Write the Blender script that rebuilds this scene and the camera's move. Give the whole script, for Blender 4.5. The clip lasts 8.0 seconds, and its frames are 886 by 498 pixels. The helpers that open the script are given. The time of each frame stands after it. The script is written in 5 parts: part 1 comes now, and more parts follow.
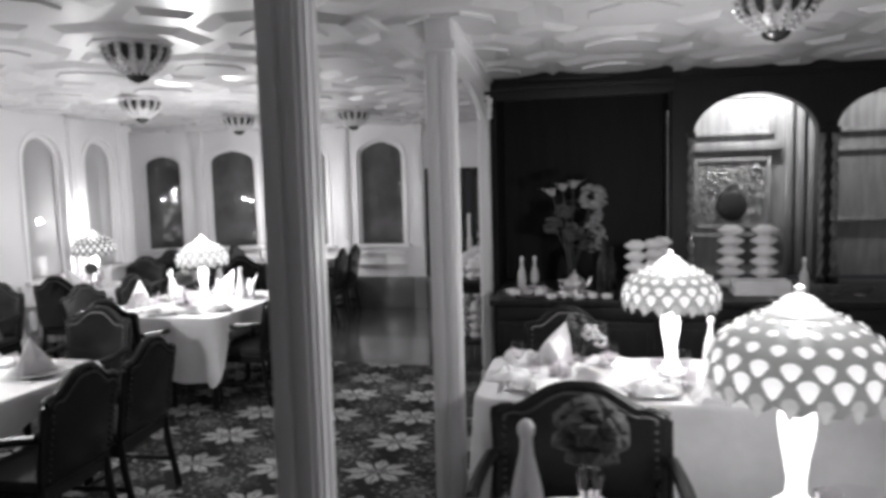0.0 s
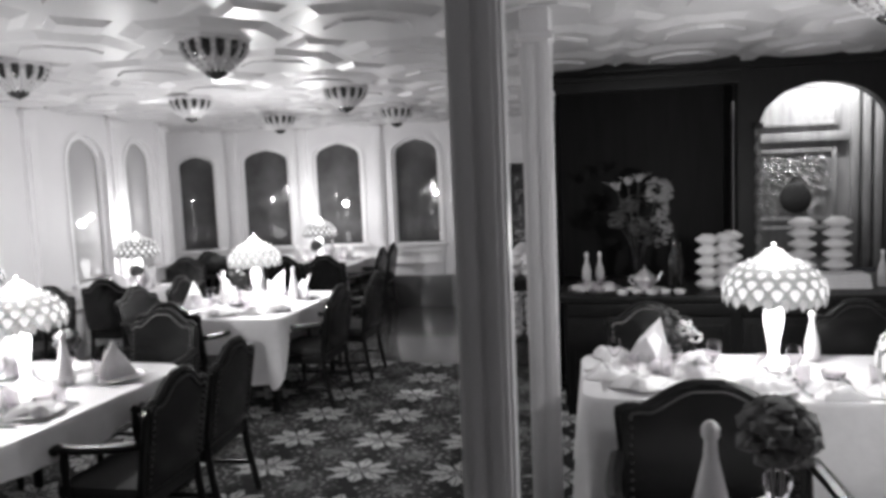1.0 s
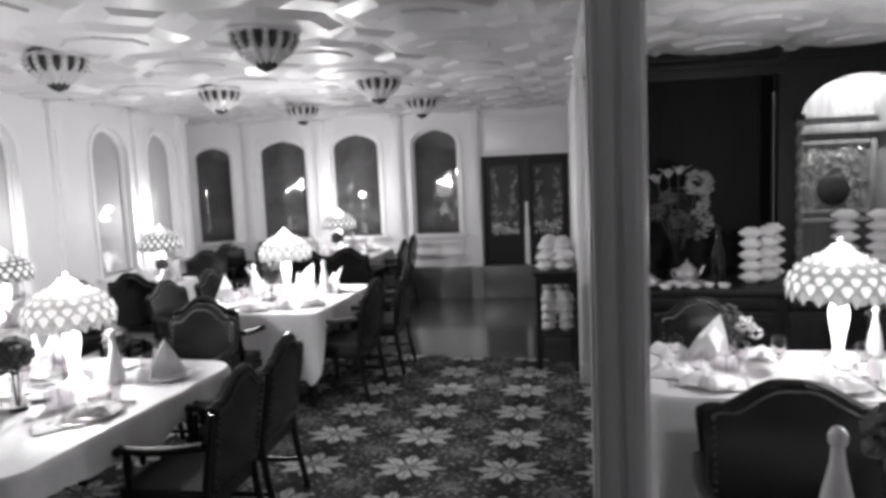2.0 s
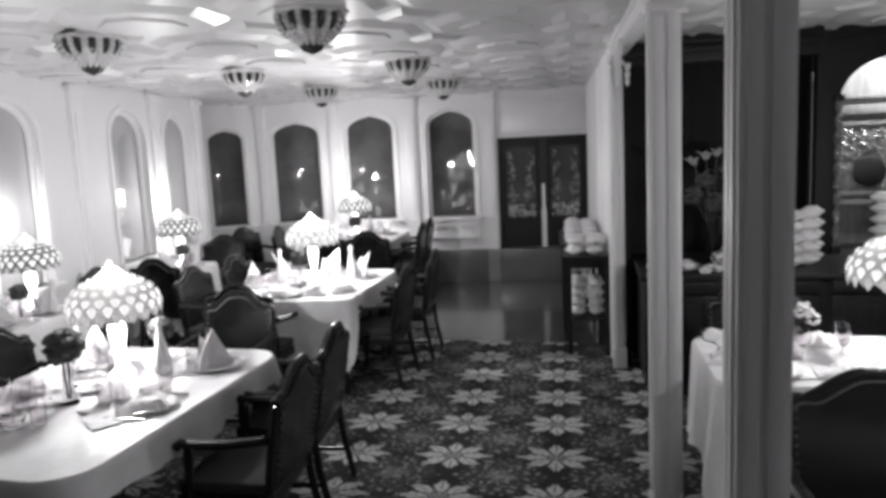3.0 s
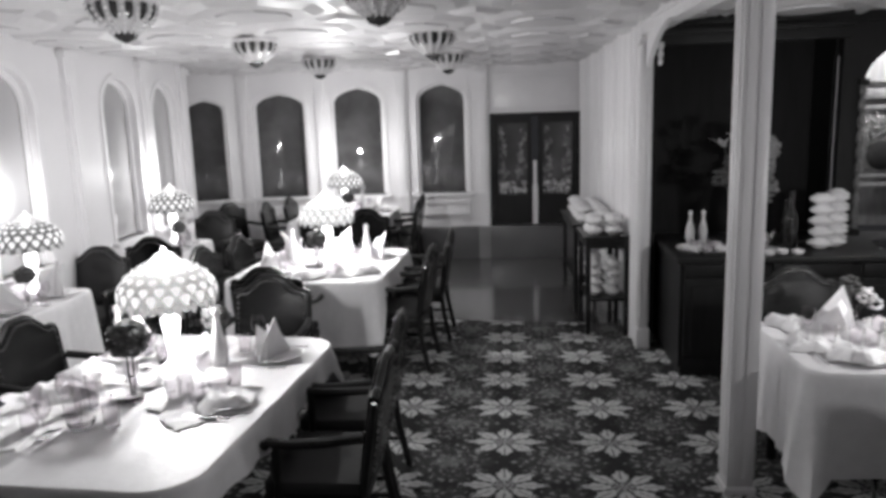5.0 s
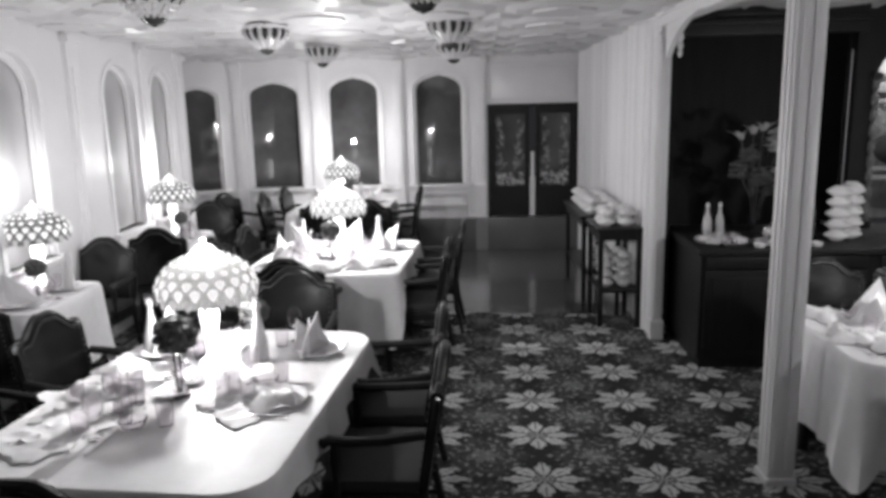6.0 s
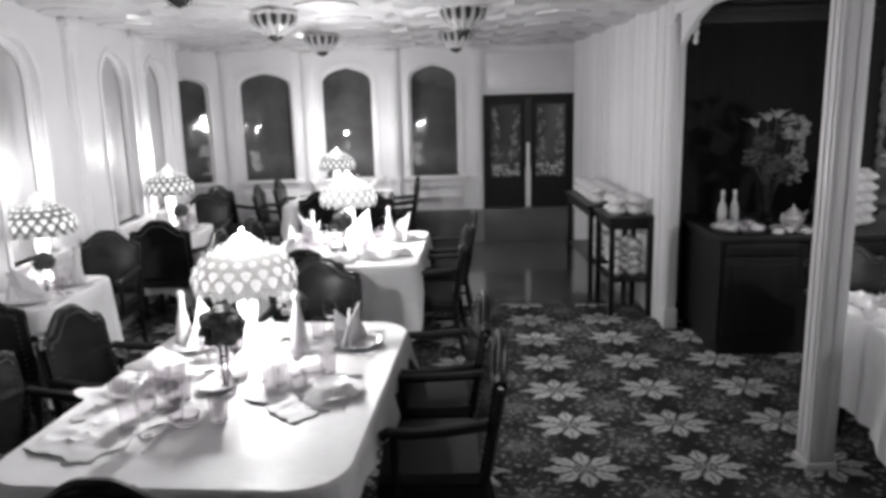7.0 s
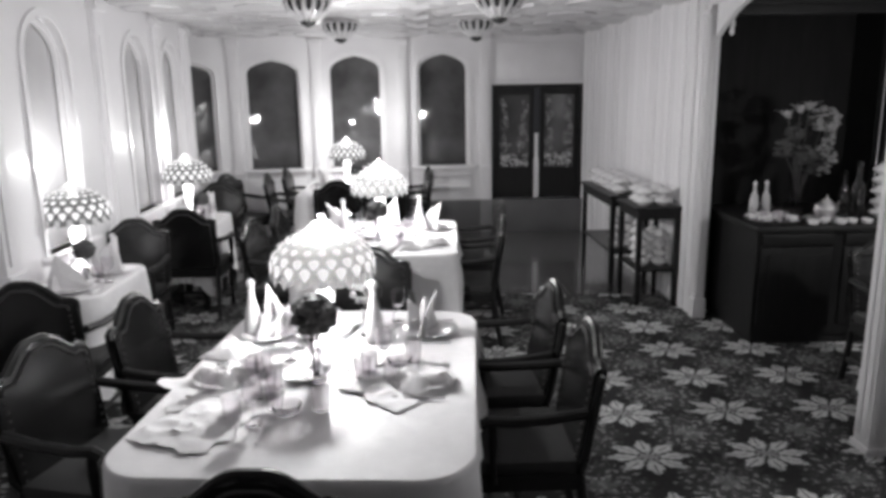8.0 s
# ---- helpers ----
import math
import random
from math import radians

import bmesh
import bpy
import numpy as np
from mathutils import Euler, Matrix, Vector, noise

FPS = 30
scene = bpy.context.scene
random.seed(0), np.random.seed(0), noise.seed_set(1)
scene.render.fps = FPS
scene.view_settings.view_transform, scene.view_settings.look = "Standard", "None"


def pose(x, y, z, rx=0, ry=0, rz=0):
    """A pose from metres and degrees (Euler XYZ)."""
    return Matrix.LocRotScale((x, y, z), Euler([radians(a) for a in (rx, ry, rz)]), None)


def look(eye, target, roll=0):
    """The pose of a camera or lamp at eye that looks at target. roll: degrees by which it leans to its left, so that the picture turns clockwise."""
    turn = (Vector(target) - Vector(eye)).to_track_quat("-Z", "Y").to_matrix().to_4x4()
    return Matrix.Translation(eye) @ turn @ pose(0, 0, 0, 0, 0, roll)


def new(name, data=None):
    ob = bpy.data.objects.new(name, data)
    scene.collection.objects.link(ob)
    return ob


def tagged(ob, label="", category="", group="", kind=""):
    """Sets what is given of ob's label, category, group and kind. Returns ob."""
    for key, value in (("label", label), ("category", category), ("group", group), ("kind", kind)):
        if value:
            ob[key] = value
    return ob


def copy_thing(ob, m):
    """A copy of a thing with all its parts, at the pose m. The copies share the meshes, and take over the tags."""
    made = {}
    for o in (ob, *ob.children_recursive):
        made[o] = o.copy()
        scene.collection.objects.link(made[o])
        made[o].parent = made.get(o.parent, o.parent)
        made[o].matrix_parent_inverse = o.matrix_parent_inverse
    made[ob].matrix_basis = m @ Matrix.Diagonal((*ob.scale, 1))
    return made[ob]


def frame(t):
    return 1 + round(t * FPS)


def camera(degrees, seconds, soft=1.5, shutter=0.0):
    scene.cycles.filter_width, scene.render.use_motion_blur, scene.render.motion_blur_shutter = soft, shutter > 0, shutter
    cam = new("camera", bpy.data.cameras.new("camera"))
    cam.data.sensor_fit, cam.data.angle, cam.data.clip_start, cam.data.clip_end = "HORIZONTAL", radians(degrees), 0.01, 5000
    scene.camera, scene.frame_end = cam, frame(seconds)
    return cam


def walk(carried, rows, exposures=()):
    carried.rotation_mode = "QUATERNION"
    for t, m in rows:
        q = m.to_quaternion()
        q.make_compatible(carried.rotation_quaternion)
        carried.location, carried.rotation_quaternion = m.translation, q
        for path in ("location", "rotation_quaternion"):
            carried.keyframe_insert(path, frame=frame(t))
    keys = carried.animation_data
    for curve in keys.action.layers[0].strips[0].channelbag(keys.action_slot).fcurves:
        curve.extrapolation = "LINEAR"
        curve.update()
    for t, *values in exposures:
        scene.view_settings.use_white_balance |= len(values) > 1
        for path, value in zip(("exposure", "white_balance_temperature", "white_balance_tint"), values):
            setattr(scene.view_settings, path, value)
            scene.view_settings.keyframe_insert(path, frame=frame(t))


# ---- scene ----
cam = camera(63.2, 8.0, soft=3.6, shutter=0.5)
PATH = [
    (0, (-0.072, -0.006, 1.782), (-0.63, 1.906, 1.595), -1.6),
    (0.5, (-0.35, -0.017, 1.798), (-0.918, 1.891, 1.611), -1.8),
    (1, (-0.539, -0.041, 1.779), (-1.11, 1.867, 1.588), -2.4),
    (1.5, (-0.708, -0.055, 1.782), (-1.273, 1.853, 1.584), -2.6),
    (2, (-0.858, -0.064, 1.817), (-1.422, 1.842, 1.597), -2.5),
    (3.5, (-1.344, -0.075, 1.862), (-1.868, 1.833, 1.571), -2.9),
    (4, (-1.516, -0.089, 1.884), (-1.991, 1.83, 1.581), -2.6),
    (4.5, (-1.671, -0.08, 1.908), (-2.107, 1.844, 1.576), -2.2),
    (6, (-2.221, -0.084, 1.927), (-2.534, 1.854, 1.544), -1.4),
    (6.5, (-2.384, -0.086, 1.902), (-2.664, 1.855, 1.509), -1.3),
    (7, (-2.573, -0.058, 1.884), (-2.806, 1.888, 1.485), -1.5),
    (7.5, (-2.822, -0.066, 1.872), (-3.011, 1.883, 1.464), -1.2),
    (8, (-3.057, -0.078, 1.873), (-3.214, 1.87, 1.449), -0.9),
]
walk(cam, [(t, look(eye, target, roll)) for t, eye, target, roll in PATH])

# ---- world and light ----
world = bpy.data.worlds.new("night")
scene.world = world
world.use_nodes = True
world.node_tree.nodes["Background"].inputs[0].default_value = (0.02, 0.02, 0.022, 1)
world.node_tree.nodes["Background"].inputs[1].default_value = 1.0
LAMP_W, FILL_ABOVE_W, NICHE_W = 26.0, 32.0, 68.0
BASE_GLOW, PETAL_GLOW = 4.5, 1.15


# ---- node helpers and materials ----
class Mat:
    """A principled material with a small node-building kit."""

    def __init__(self, name, grey, rough=0.5, metal=0.0, tint=(1.0, 0.985, 1.0)):
        self.m = bpy.data.materials.new(name)
        self.m.use_nodes = True
        self.t = self.m.node_tree
        self.b = self.t.nodes["Principled BSDF"]
        self.tint = tint
        self.b.inputs["Base Color"].default_value = self.rgb(grey)
        self.b.inputs["Roughness"].default_value = rough
        self.b.inputs["Metallic"].default_value = metal

    def rgb(self, g):
        return (g * self.tint[0], g * self.tint[1], g * self.tint[2], 1)

    def link(self, a, b):
        self.t.links.new(a, b)

    def coords(self):
        return self.t.nodes.new("ShaderNodeTexCoord").outputs["Object"]

    def noise(self, scale, detail=4, vec=None, stretch=None):
        n = self.t.nodes.new("ShaderNodeTexNoise")
        n.inputs["Scale"].default_value, n.inputs["Detail"].default_value = scale, detail
        v = vec or self.coords()
        if stretch:
            mp = self.t.nodes.new("ShaderNodeMapping")
            mp.inputs["Scale"].default_value = stretch
            self.link(v, mp.inputs[0])
            v = mp.outputs[0]
        self.link(v, n.inputs["Vector"])
        return n.outputs["Fac"]

    def math(self, op, a, b=0.0, c=None):
        n = self.t.nodes.new("ShaderNodeMath")
        n.operation = op
        for i, v in enumerate((a, b) if c is None else (a, b, c)):
            if isinstance(v, (int, float)):
                n.inputs[i].default_value = v
            else:
                self.link(v, n.inputs[i])
        return n.outputs[0]

    def ramp(self, fac, stops):
        n = self.t.nodes.new("ShaderNodeValToRGB")
        e = n.color_ramp.elements
        while len(e) < len(stops):
            e.new(0.5)
        for el, (p, g) in zip(e, stops):
            el.position, el.color = p, self.rgb(g)
        self.link(fac, n.inputs[0])
        return n.outputs[0]

    def color(self, out):
        self.link(out, self.b.inputs["Base Color"])
        return self

    def rough(self, fac, lo, hi):
        n = self.t.nodes.new("ShaderNodeMapRange")
        n.inputs["To Min"].default_value, n.inputs["To Max"].default_value = lo, hi
        self.link(fac, n.inputs[0])
        self.link(n.outputs[0], self.b.inputs["Roughness"])
        return self

    def bump(self, fac, strength, dist=0.01):
        n = self.t.nodes.new("ShaderNodeBump")
        n.inputs["Strength"].default_value, n.inputs["Distance"].default_value = strength, dist
        self.link(fac, n.inputs["Height"])
        self.link(n.outputs[0], self.b.inputs["Normal"])
        return self

    def glow(self, strength, grey=1.0):
        self.b.inputs["Emission Color"].default_value = (grey, grey, grey, 1)
        self.b.inputs["Emission Strength"].default_value = strength
        return self


def mottled(name, g0, g1, rough, scale=3.0, bump=0.15, metal=0.0, fine=90.0, stretch=None, coat=0.0, spec=0.5):
    m = Mat(name, g0, rough, metal)
    big, small = m.noise(scale, 5, stretch=stretch), m.noise(fine, 3, stretch=stretch)
    mix = m.math("ADD", m.math("MULTIPLY", big, 0.7), m.math("MULTIPLY", small, 0.3))
    m.color(m.ramp(mix, ((0.3, g0), (0.7, g1))))
    m.rough(big, rough * 0.8, min(1.0, rough * 1.25))
    m.bump(mix, bump, 0.006)
    m.b.inputs["Specular IOR Level"].default_value = spec
    if coat:
        m.b.inputs["Coat Weight"].default_value = coat
        m.b.inputs["Coat Roughness"].default_value = 0.08
    return m.m


WALL = mottled("white_wall_paint", 0.76, 0.84, 0.42, 1.6, 0.12)
TRIM = mottled("white_trim_paint", 0.78, 0.85, 0.3, 4.0, 0.1)


def board_material():
    """White gloss paint, each board a little different."""
    m = Mat("white_board_gloss", 0.85, 0.3)
    info = m.t.nodes.new("ShaderNodeObjectInfo")
    tone = m.math("ADD", m.math("MULTIPLY", info.outputs["Random"], 0.6), m.math("MULTIPLY", m.noise(3.0, 4, stretch=(8, 8, 0.5)), 0.4))
    m.color(m.ramp(tone, ((0.1, 0.77), (0.8, 0.91))))
    m.bump(m.noise(20.0, 3, stretch=(6, 6, 0.4)), 0.12, 0.006)
    return m.m


BOARDM = board_material()
POSTM = mottled("white_post_paint", 0.74, 0.82, 0.35, 3.0, 0.15, stretch=(6, 6, 0.6))
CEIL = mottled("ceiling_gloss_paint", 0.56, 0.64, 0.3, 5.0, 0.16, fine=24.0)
DARKWOOD = mottled("dark_stained_oak", 0.011, 0.019, 0.42, 5.0, 0.3, stretch=(8, 8, 0.7), spec=0.25)
CHAIRWOOD = mottled("dark_chair_wood", 0.01, 0.018, 0.3, 6.0, 0.2, stretch=(7, 7, 0.8), spec=0.3)
LEATHER = mottled("dark_leather", 0.006, 0.011, 0.22, 8.0, 0.25, fine=160.0, spec=0.4)
SEATM = mottled("seat_fabric", 0.022, 0.042, 0.8, 10.0, 0.3, fine=220.0)
CLOTH = mottled("white_linen", 0.7, 0.8, 0.75, 7.0, 1.0, fine=30.0)
TABLELINEN = mottled("starched_table_linen", 0.68, 0.82, 0.5, 3.5, 0.9, fine=22.0)
CHINA = mottled("white_china", 0.72, 0.8, 0.15, 6.0, 0.02)
STUD = Mat("aged_brass_studs", 0.1, 0.4, 1.0).m
SILVER = mottled("bright_silver", 0.75, 0.88, 0.28, 12.0, 0.05, metal=1.0)
PETALS = mottled("dark_petals", 0.05, 0.11, 0.7, 40.0, 0.5)
PALEPETAL = mottled("pale_petals", 0.35, 0.6, 0.6, 30.0, 0.4)
LEAF = mottled("leaf", 0.03, 0.08, 0.5, 20.0, 0.3)
BOTTLEW = mottled("milk_white_bottle", 0.7, 0.8, 0.2, 8.0, 0.02)
BOTTLED = mottled("dark_bottle_glass", 0.008, 0.015, 0.06, 8.0, 0.02)
ALCOVE = mottled("polished_alcove_panel", 0.016, 0.026, 0.5, 3.0, 0.12, stretch=(6, 6, 0.8), spec=0.08)
NICHEP = mottled("niche_varnished_wood", 0.1, 0.19, 0.2, 4.0, 0.25, stretch=(5, 5, 0.8), coat=0.7)
LAMPIRON = mottled("lamp_dark_glass", 0.02, 0.05, 0.12, 20.0, 0.1)


def glass_material(name, grey, rough=0.02):
    m = Mat(name, grey, rough)
    m.b.inputs["Transmission Weight"].default_value = 1.0
    m.b.inputs["IOR"].default_value = 1.22
    return m.m


GLASS = glass_material("clear_glass", 0.95)
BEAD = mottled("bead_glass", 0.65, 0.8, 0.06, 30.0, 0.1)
FROST = mottled("frosted_bell_glass", 0.45, 0.6, 0.3, 18.0, 0.3)


def pane_material():
    m = Mat("night_glass_painted_gleam", 0.05, 0.05)
    # grey mottling in the base colour imitates faint reflections in the glass
    m.color(m.ramp(m.noise(2.2, 3), ((0.3, 0.05), (0.75, 0.12))))
    m.b.inputs["IOR"].default_value = 1.6
    n = m.noise(1.3, 2)
    m.bump(n, 0.45, 0.06)
    return m.m


PANE = pane_material()


def side_pane_material():
    # brightness of the panes is put into a pale base colour; only the coat reflects
    m = Mat("side_glass_painted_pale", 0.16, 0.5)
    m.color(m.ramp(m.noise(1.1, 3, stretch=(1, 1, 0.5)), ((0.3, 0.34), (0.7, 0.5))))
    m.b.inputs["Specular IOR Level"].default_value = 0.2
    m.b.inputs["Coat Weight"].default_value = 1.0
    m.b.inputs["Coat IOR"].default_value = 2.0
    m.b.inputs["Coat Roughness"].default_value = 0.03
    return m.m


SIDEPANE = side_pane_material()
MIRROR = Mat("old_mirror", 0.75, 0.06, 1.0).m


def glow_material(name, strength, grey=0.9):
    m = Mat(name, 0.12, 0.35).glow(strength, grey)
    m.link(m.ramp(m.noise(25, 3), ((0.3, 0.72), (0.7, 1.0))), m.b.inputs["Emission Color"])
    return m.m


LAMPBASE = glow_material("lit_alabaster", BASE_GLOW)
CAPGLOW = glow_material("lit_cap", 0.8)
CROWN = glow_material("lit_crown_glass", 0.5)
RIMGLASS = glow_material("dim_rim_glass", 0.5)
PETALGLASS = glow_material("lit_opal_glass", PETAL_GLOW)


def shade_material():
    m = Mat("leaded_shade", 0.07, 0.4).glow(0.08, 0.9)
    tr = m.t.nodes.new("ShaderNodeBsdfTranslucent")
    tr.inputs[0].default_value = (0.1, 0.1, 0.1, 1)
    mix = m.t.nodes.new("ShaderNodeMixShader")
    mix.inputs[0].default_value = 0.35
    out = m.t.nodes["Material Output"]
    m.link(m.b.outputs[0], mix.inputs[1])
    m.link(tr.outputs[0], mix.inputs[2])
    m.link(mix.outputs[0], out.inputs["Surface"])
    return m.m


SHADE = shade_material()


def carpet_material():
    """Star medallions on a slightly turned lattice, pale and dim ones by turns."""
    m = Mat("patterned_carpet", 0.03, 0.95)
    co = m.coords()
    wob = m.t.nodes.new("ShaderNodeTexNoise")
    wob.inputs["Scale"].default_value = 14
    m.link(co, wob.inputs["Vector"])
    sep = m.t.nodes.new("ShaderNodeSeparateXYZ")
    m.link(co, sep.inputs[0])
    wv = m.math("MULTIPLY", m.math("SUBTRACT", wob.outputs["Fac"], 0.5), 0.02)
    a = radians(6.0)
    dx = m.math("ADD", m.math("SUBTRACT", sep.outputs[0], -2.333), wv)
    dy = m.math("SUBTRACT", m.math("SUBTRACT", sep.outputs[1], 3.955), wv)
    u = m.math("ADD", m.math("MULTIPLY", dx, math.cos(a)), m.math("MULTIPLY", dy, math.sin(a)))
    v = m.math("SUBTRACT", m.math("MULTIPLY", dy, math.cos(a)), m.math("MULTIPLY", dx, math.sin(a)))

    def star(offu, offv, size, lobes, depth, squash=1.0):
        cu = m.math("MULTIPLY", m.math("SUBTRACT", m.math("FRACT", m.math("ADD", m.math("DIVIDE", u, 0.622), 0.5 + offu)), 0.5), 0.622)
        cv = m.math("MULTIPLY", m.math("SUBTRACT", m.math("FRACT", m.math("ADD", m.math("DIVIDE", v, 0.522), 0.5 + offv)), 0.5), 0.522 * squash)
        r = m.math("SQRT", m.math("ADD", m.math("MULTIPLY", cu, cu), m.math("MULTIPLY", cv, cv)))
        th = m.math("ARCTAN2", cv, cu)
        lob = m.math("POWER", m.math("ABSOLUTE", m.math("COSINE", m.math("MULTIPLY", th, lobes / 2))), 1.25)
        lob2 = m.math("ABSOLUTE", m.math("COSINE", m.math("MULTIPLY", th, lobes * 1.5)))
        edge = m.math("MULTIPLY", m.math("ADD", m.math("ADD", 1.0 - depth, m.math("MULTIPLY", lob, depth)), m.math("MULTIPLY", lob2, 0.26)), size)
        inside = m.math("DIVIDE", m.math("SUBTRACT", edge, r), 0.008)
        n = m.t.nodes.new("ShaderNodeClamp")
        m.link(inside, n.inputs[0])
        ring = m.math("ABSOLUTE", m.math("SINE", m.math("ADD", m.math("MULTIPLY", r, 46), m.math("MULTIPLY", lob, 2.2))))
        return n.outputs[0], ring

    def snowflake(squash):
        """Eight leaf-shaped arms with dark midribs and notched edges round a small rosette."""
        cu = m.math("MULTIPLY", m.math("SUBTRACT", m.math("FRACT", m.math("ADD", m.math("DIVIDE", u, 0.622), 0.5)), 0.5), 0.622)
        cv = m.math("MULTIPLY", m.math("SUBTRACT", m.math("FRACT", m.math("ADD", m.math("DIVIDE", v, 0.522), 0.5)), 0.5), 0.522 * squash)
        r = m.math("SQRT", m.math("ADD", m.math("MULTIPLY", cu, cu), m.math("MULTIPLY", cv, cv)))
        off = m.math("PINGPONG", m.math("ADD", m.math("ARCTAN2", cv, cu), 4 * math.pi), math.pi / 8)
        along, aside = m.math("MULTIPLY", r, m.math("COSINE", off)), m.math("MULTIPLY", r, m.math("SINE", off))
        taper = m.math("SUBTRACT", 0.054, m.math("MULTIPLY", m.math("SUBTRACT", along, 0.135), 0.5))
        half = m.math("MINIMUM", m.math("MULTIPLY", along, 0.345), taper)
        half = m.math("ADD", half, m.math("MULTIPLY", m.math("SINE", m.math("MULTIPLY", along, 130.0)), 0.005))
        arm = m.math("SUBTRACT", half, aside)
        rib = m.math("MULTIPLY", m.math("LESS_THAN", aside, 0.0055), m.math("GREATER_THAN", along, 0.1))
        ring = m.math("LESS_THAN", m.math("ABSOLUTE", m.math("SUBTRACT", r, 0.058)), 0.008)
        n = m.t.nodes.new("ShaderNodeClamp")
        m.link(m.math("DIVIDE", arm, 0.006), n.inputs[0])
        tip = m.math("LESS_THAN", along, 0.225)
        keep = m.math("SUBTRACT", 1.0, m.math("MULTIPLY", m.math("MAXIMUM", rib, ring), 0.75))
        return m.math("MULTIPLY", m.math("MULTIPLY", n.outputs[0], tip), keep), r

    s1, d1 = snowflake(1.24)
    s2, r2 = star(0.5, 0.5, 0.225, 10, 0.25)
    s3, _ = star(0.5, 0.5, 0.085, 6, 0.6)
    fine = m.noise(55, 4, co)
    wear = m.noise(1.7, 4, co)
    core = m.math("LESS_THAN", d1, 0.022)
    pale = m.math("MULTIPLY", s1, m.math("SUBTRACT", m.math("ADD", 0.32, m.math("MULTIPLY", fine, 0.2)), m.math("MULTIPLY", core, 0.2)))
    spots = m.math("GREATER_THAN", m.noise(26, 2, co), 0.53)
    dim = m.math("MULTIPLY", s2, m.math("ADD", 0.018, m.math("MULTIPLY", m.math("MULTIPLY", m.math("POWER", r2, 3.0), spots), 0.2)))
    heart = m.math("MULTIPLY", s3, 0.07)
    val = m.math("ADD", m.math("ADD", m.math("ADD", pale, heart), dim), m.math("MULTIPLY", fine, 0.022))
    val = m.math("MULTIPLY", val, m.math("ADD", 0.94, m.math("MULTIPLY", wear, 0.74)))
    comb = m.t.nodes.new("ShaderNodeCombineColor")
    for i in range(3):
        m.link(val, comb.inputs[i])
    m.color(comb.outputs[0])
    m.bump(m.noise(260, 3, co), 0.5, 0.008)
    return m.m


CARPET = carpet_material()
PARQUET = mottled("polished_dance_floor", 0.085, 0.125, 0.2, 3.0, 0.05, stretch=(6, 0.6, 1), coat=0.6)


# ---- mesh helpers ----
def finish(bm, smooth=False, angle=35):
    bmesh.ops.recalc_face_normals(bm, faces=bm.faces)
    if smooth:
        lim = radians(angle)
        for f in bm.faces:
            f.smooth = True
        for e in bm.edges:
            if len(e.link_faces) == 2 and e.calc_face_angle(0) > lim:
                e.smooth = False
    me = bpy.data.meshes.new("mesh")
    bm.to_mesh(me)
    bm.free()
    return me


def part(name, bm, material, parent=None, label="", smooth=False, m=None):
    ob = new(name, finish(bm, smooth))
    ob.data.materials.append(material)
    if parent is not None:
        ob.parent = parent
    if m is not None:
        ob.matrix_basis = m
    return tagged(ob, label)


def share(name, mesh, parent, m, label=""):
    ob = new(name, mesh)
    ob.parent, ob.matrix_basis = parent, m
    return tagged(ob, label)


def root(name, m, label, category, group="", kind=""):
    ob = new(name)
    ob.empty_display_size = 0.05
    ob.matrix_basis = m
    return tagged(ob, label, category, group, kind)


def box(bm, x0, x1, y0, y1, z0, z1, bevel=0.0):
    vs = [bm.verts.new((x, y, z)) for x in (x0, x1) for y in (y0, y1) for z in (z0, z1)]
    fs = [bm.faces.new([vs[i] for i in q]) for q in ((0, 1, 3, 2), (4, 6, 7, 5), (0, 4, 5, 1), (2, 3, 7, 6), (0, 2, 6, 4), (1, 5, 7, 3))]
    if bevel:
        es = list({e for f in fs for e in f.edges})
        bmesh.ops.bevel(bm, geom=es, offset=bevel, segments=2, affect="EDGES", profile=0.6)
    return bm


def boxes(*rows, bevel=0.0):
    bm = bmesh.new()
    for r in rows:
        box(bm, *r, bevel=bevel)
    return bm


def lathe(profile, seg=20, bm=None, origin=(0, 0, 0), wave=None):
    """A turned shape from (radius, height) pairs."""
    bm = bm or bmesh.new()
    rings = []
    for r, z in profile:
        ring = []
        for i in range(seg):
            a = math.tau * i / seg
            k = wave(a, r, z) if wave else 1.0
            ring.append(bm.verts.new((origin[0] + r * k * math.cos(a), origin[1] + r * k * math.sin(a), origin[2] + z)))
        rings.append(ring)
    for a, b in zip(rings, rings[1:]):
        for i in range(seg):
            j = (i + 1) % seg
            bm.faces.new((a[i], a[j], b[j], b[i]))
    for ring in (rings[0], rings[-1]):
        if (ring[0].co - ring[seg // 2].co).length > 0.002:
            bm.faces.new(ring)
    return bm


def tube(points, radius, seg=8, bm=None, taper=1.0):
    """A round bar along a line of points."""
    bm = bm or bmesh.new()
    pts = [Vector(p) for p in points]
    rings = []
    for i, p in enumerate(pts):
        d = (pts[min(i + 1, len(pts) - 1)] - pts[max(i - 1, 0)]).normalized()
        side = d.cross(Vector((0, 0, 1)))
        if side.length < 0.05:
            side = d.cross(Vector((1, 0, 0)))
        side.normalize()
        up = side.cross(d)
        r = radius * (1 + (taper - 1) * i / max(1, len(pts) - 1))
        rings.append([bm.verts.new(p + r * (math.cos(math.tau * k / seg) * side + math.sin(math.tau * k / seg) * up)) for k in range(seg)])
    for a, b in zip(rings, rings[1:]):
        for k in range(seg):
            j = (k + 1) % seg
            bm.faces.new((a[k], a[j], b[j], b[k]))
    bm.faces.new(rings[0])
    bm.faces.new(rings[-1])
    return bm


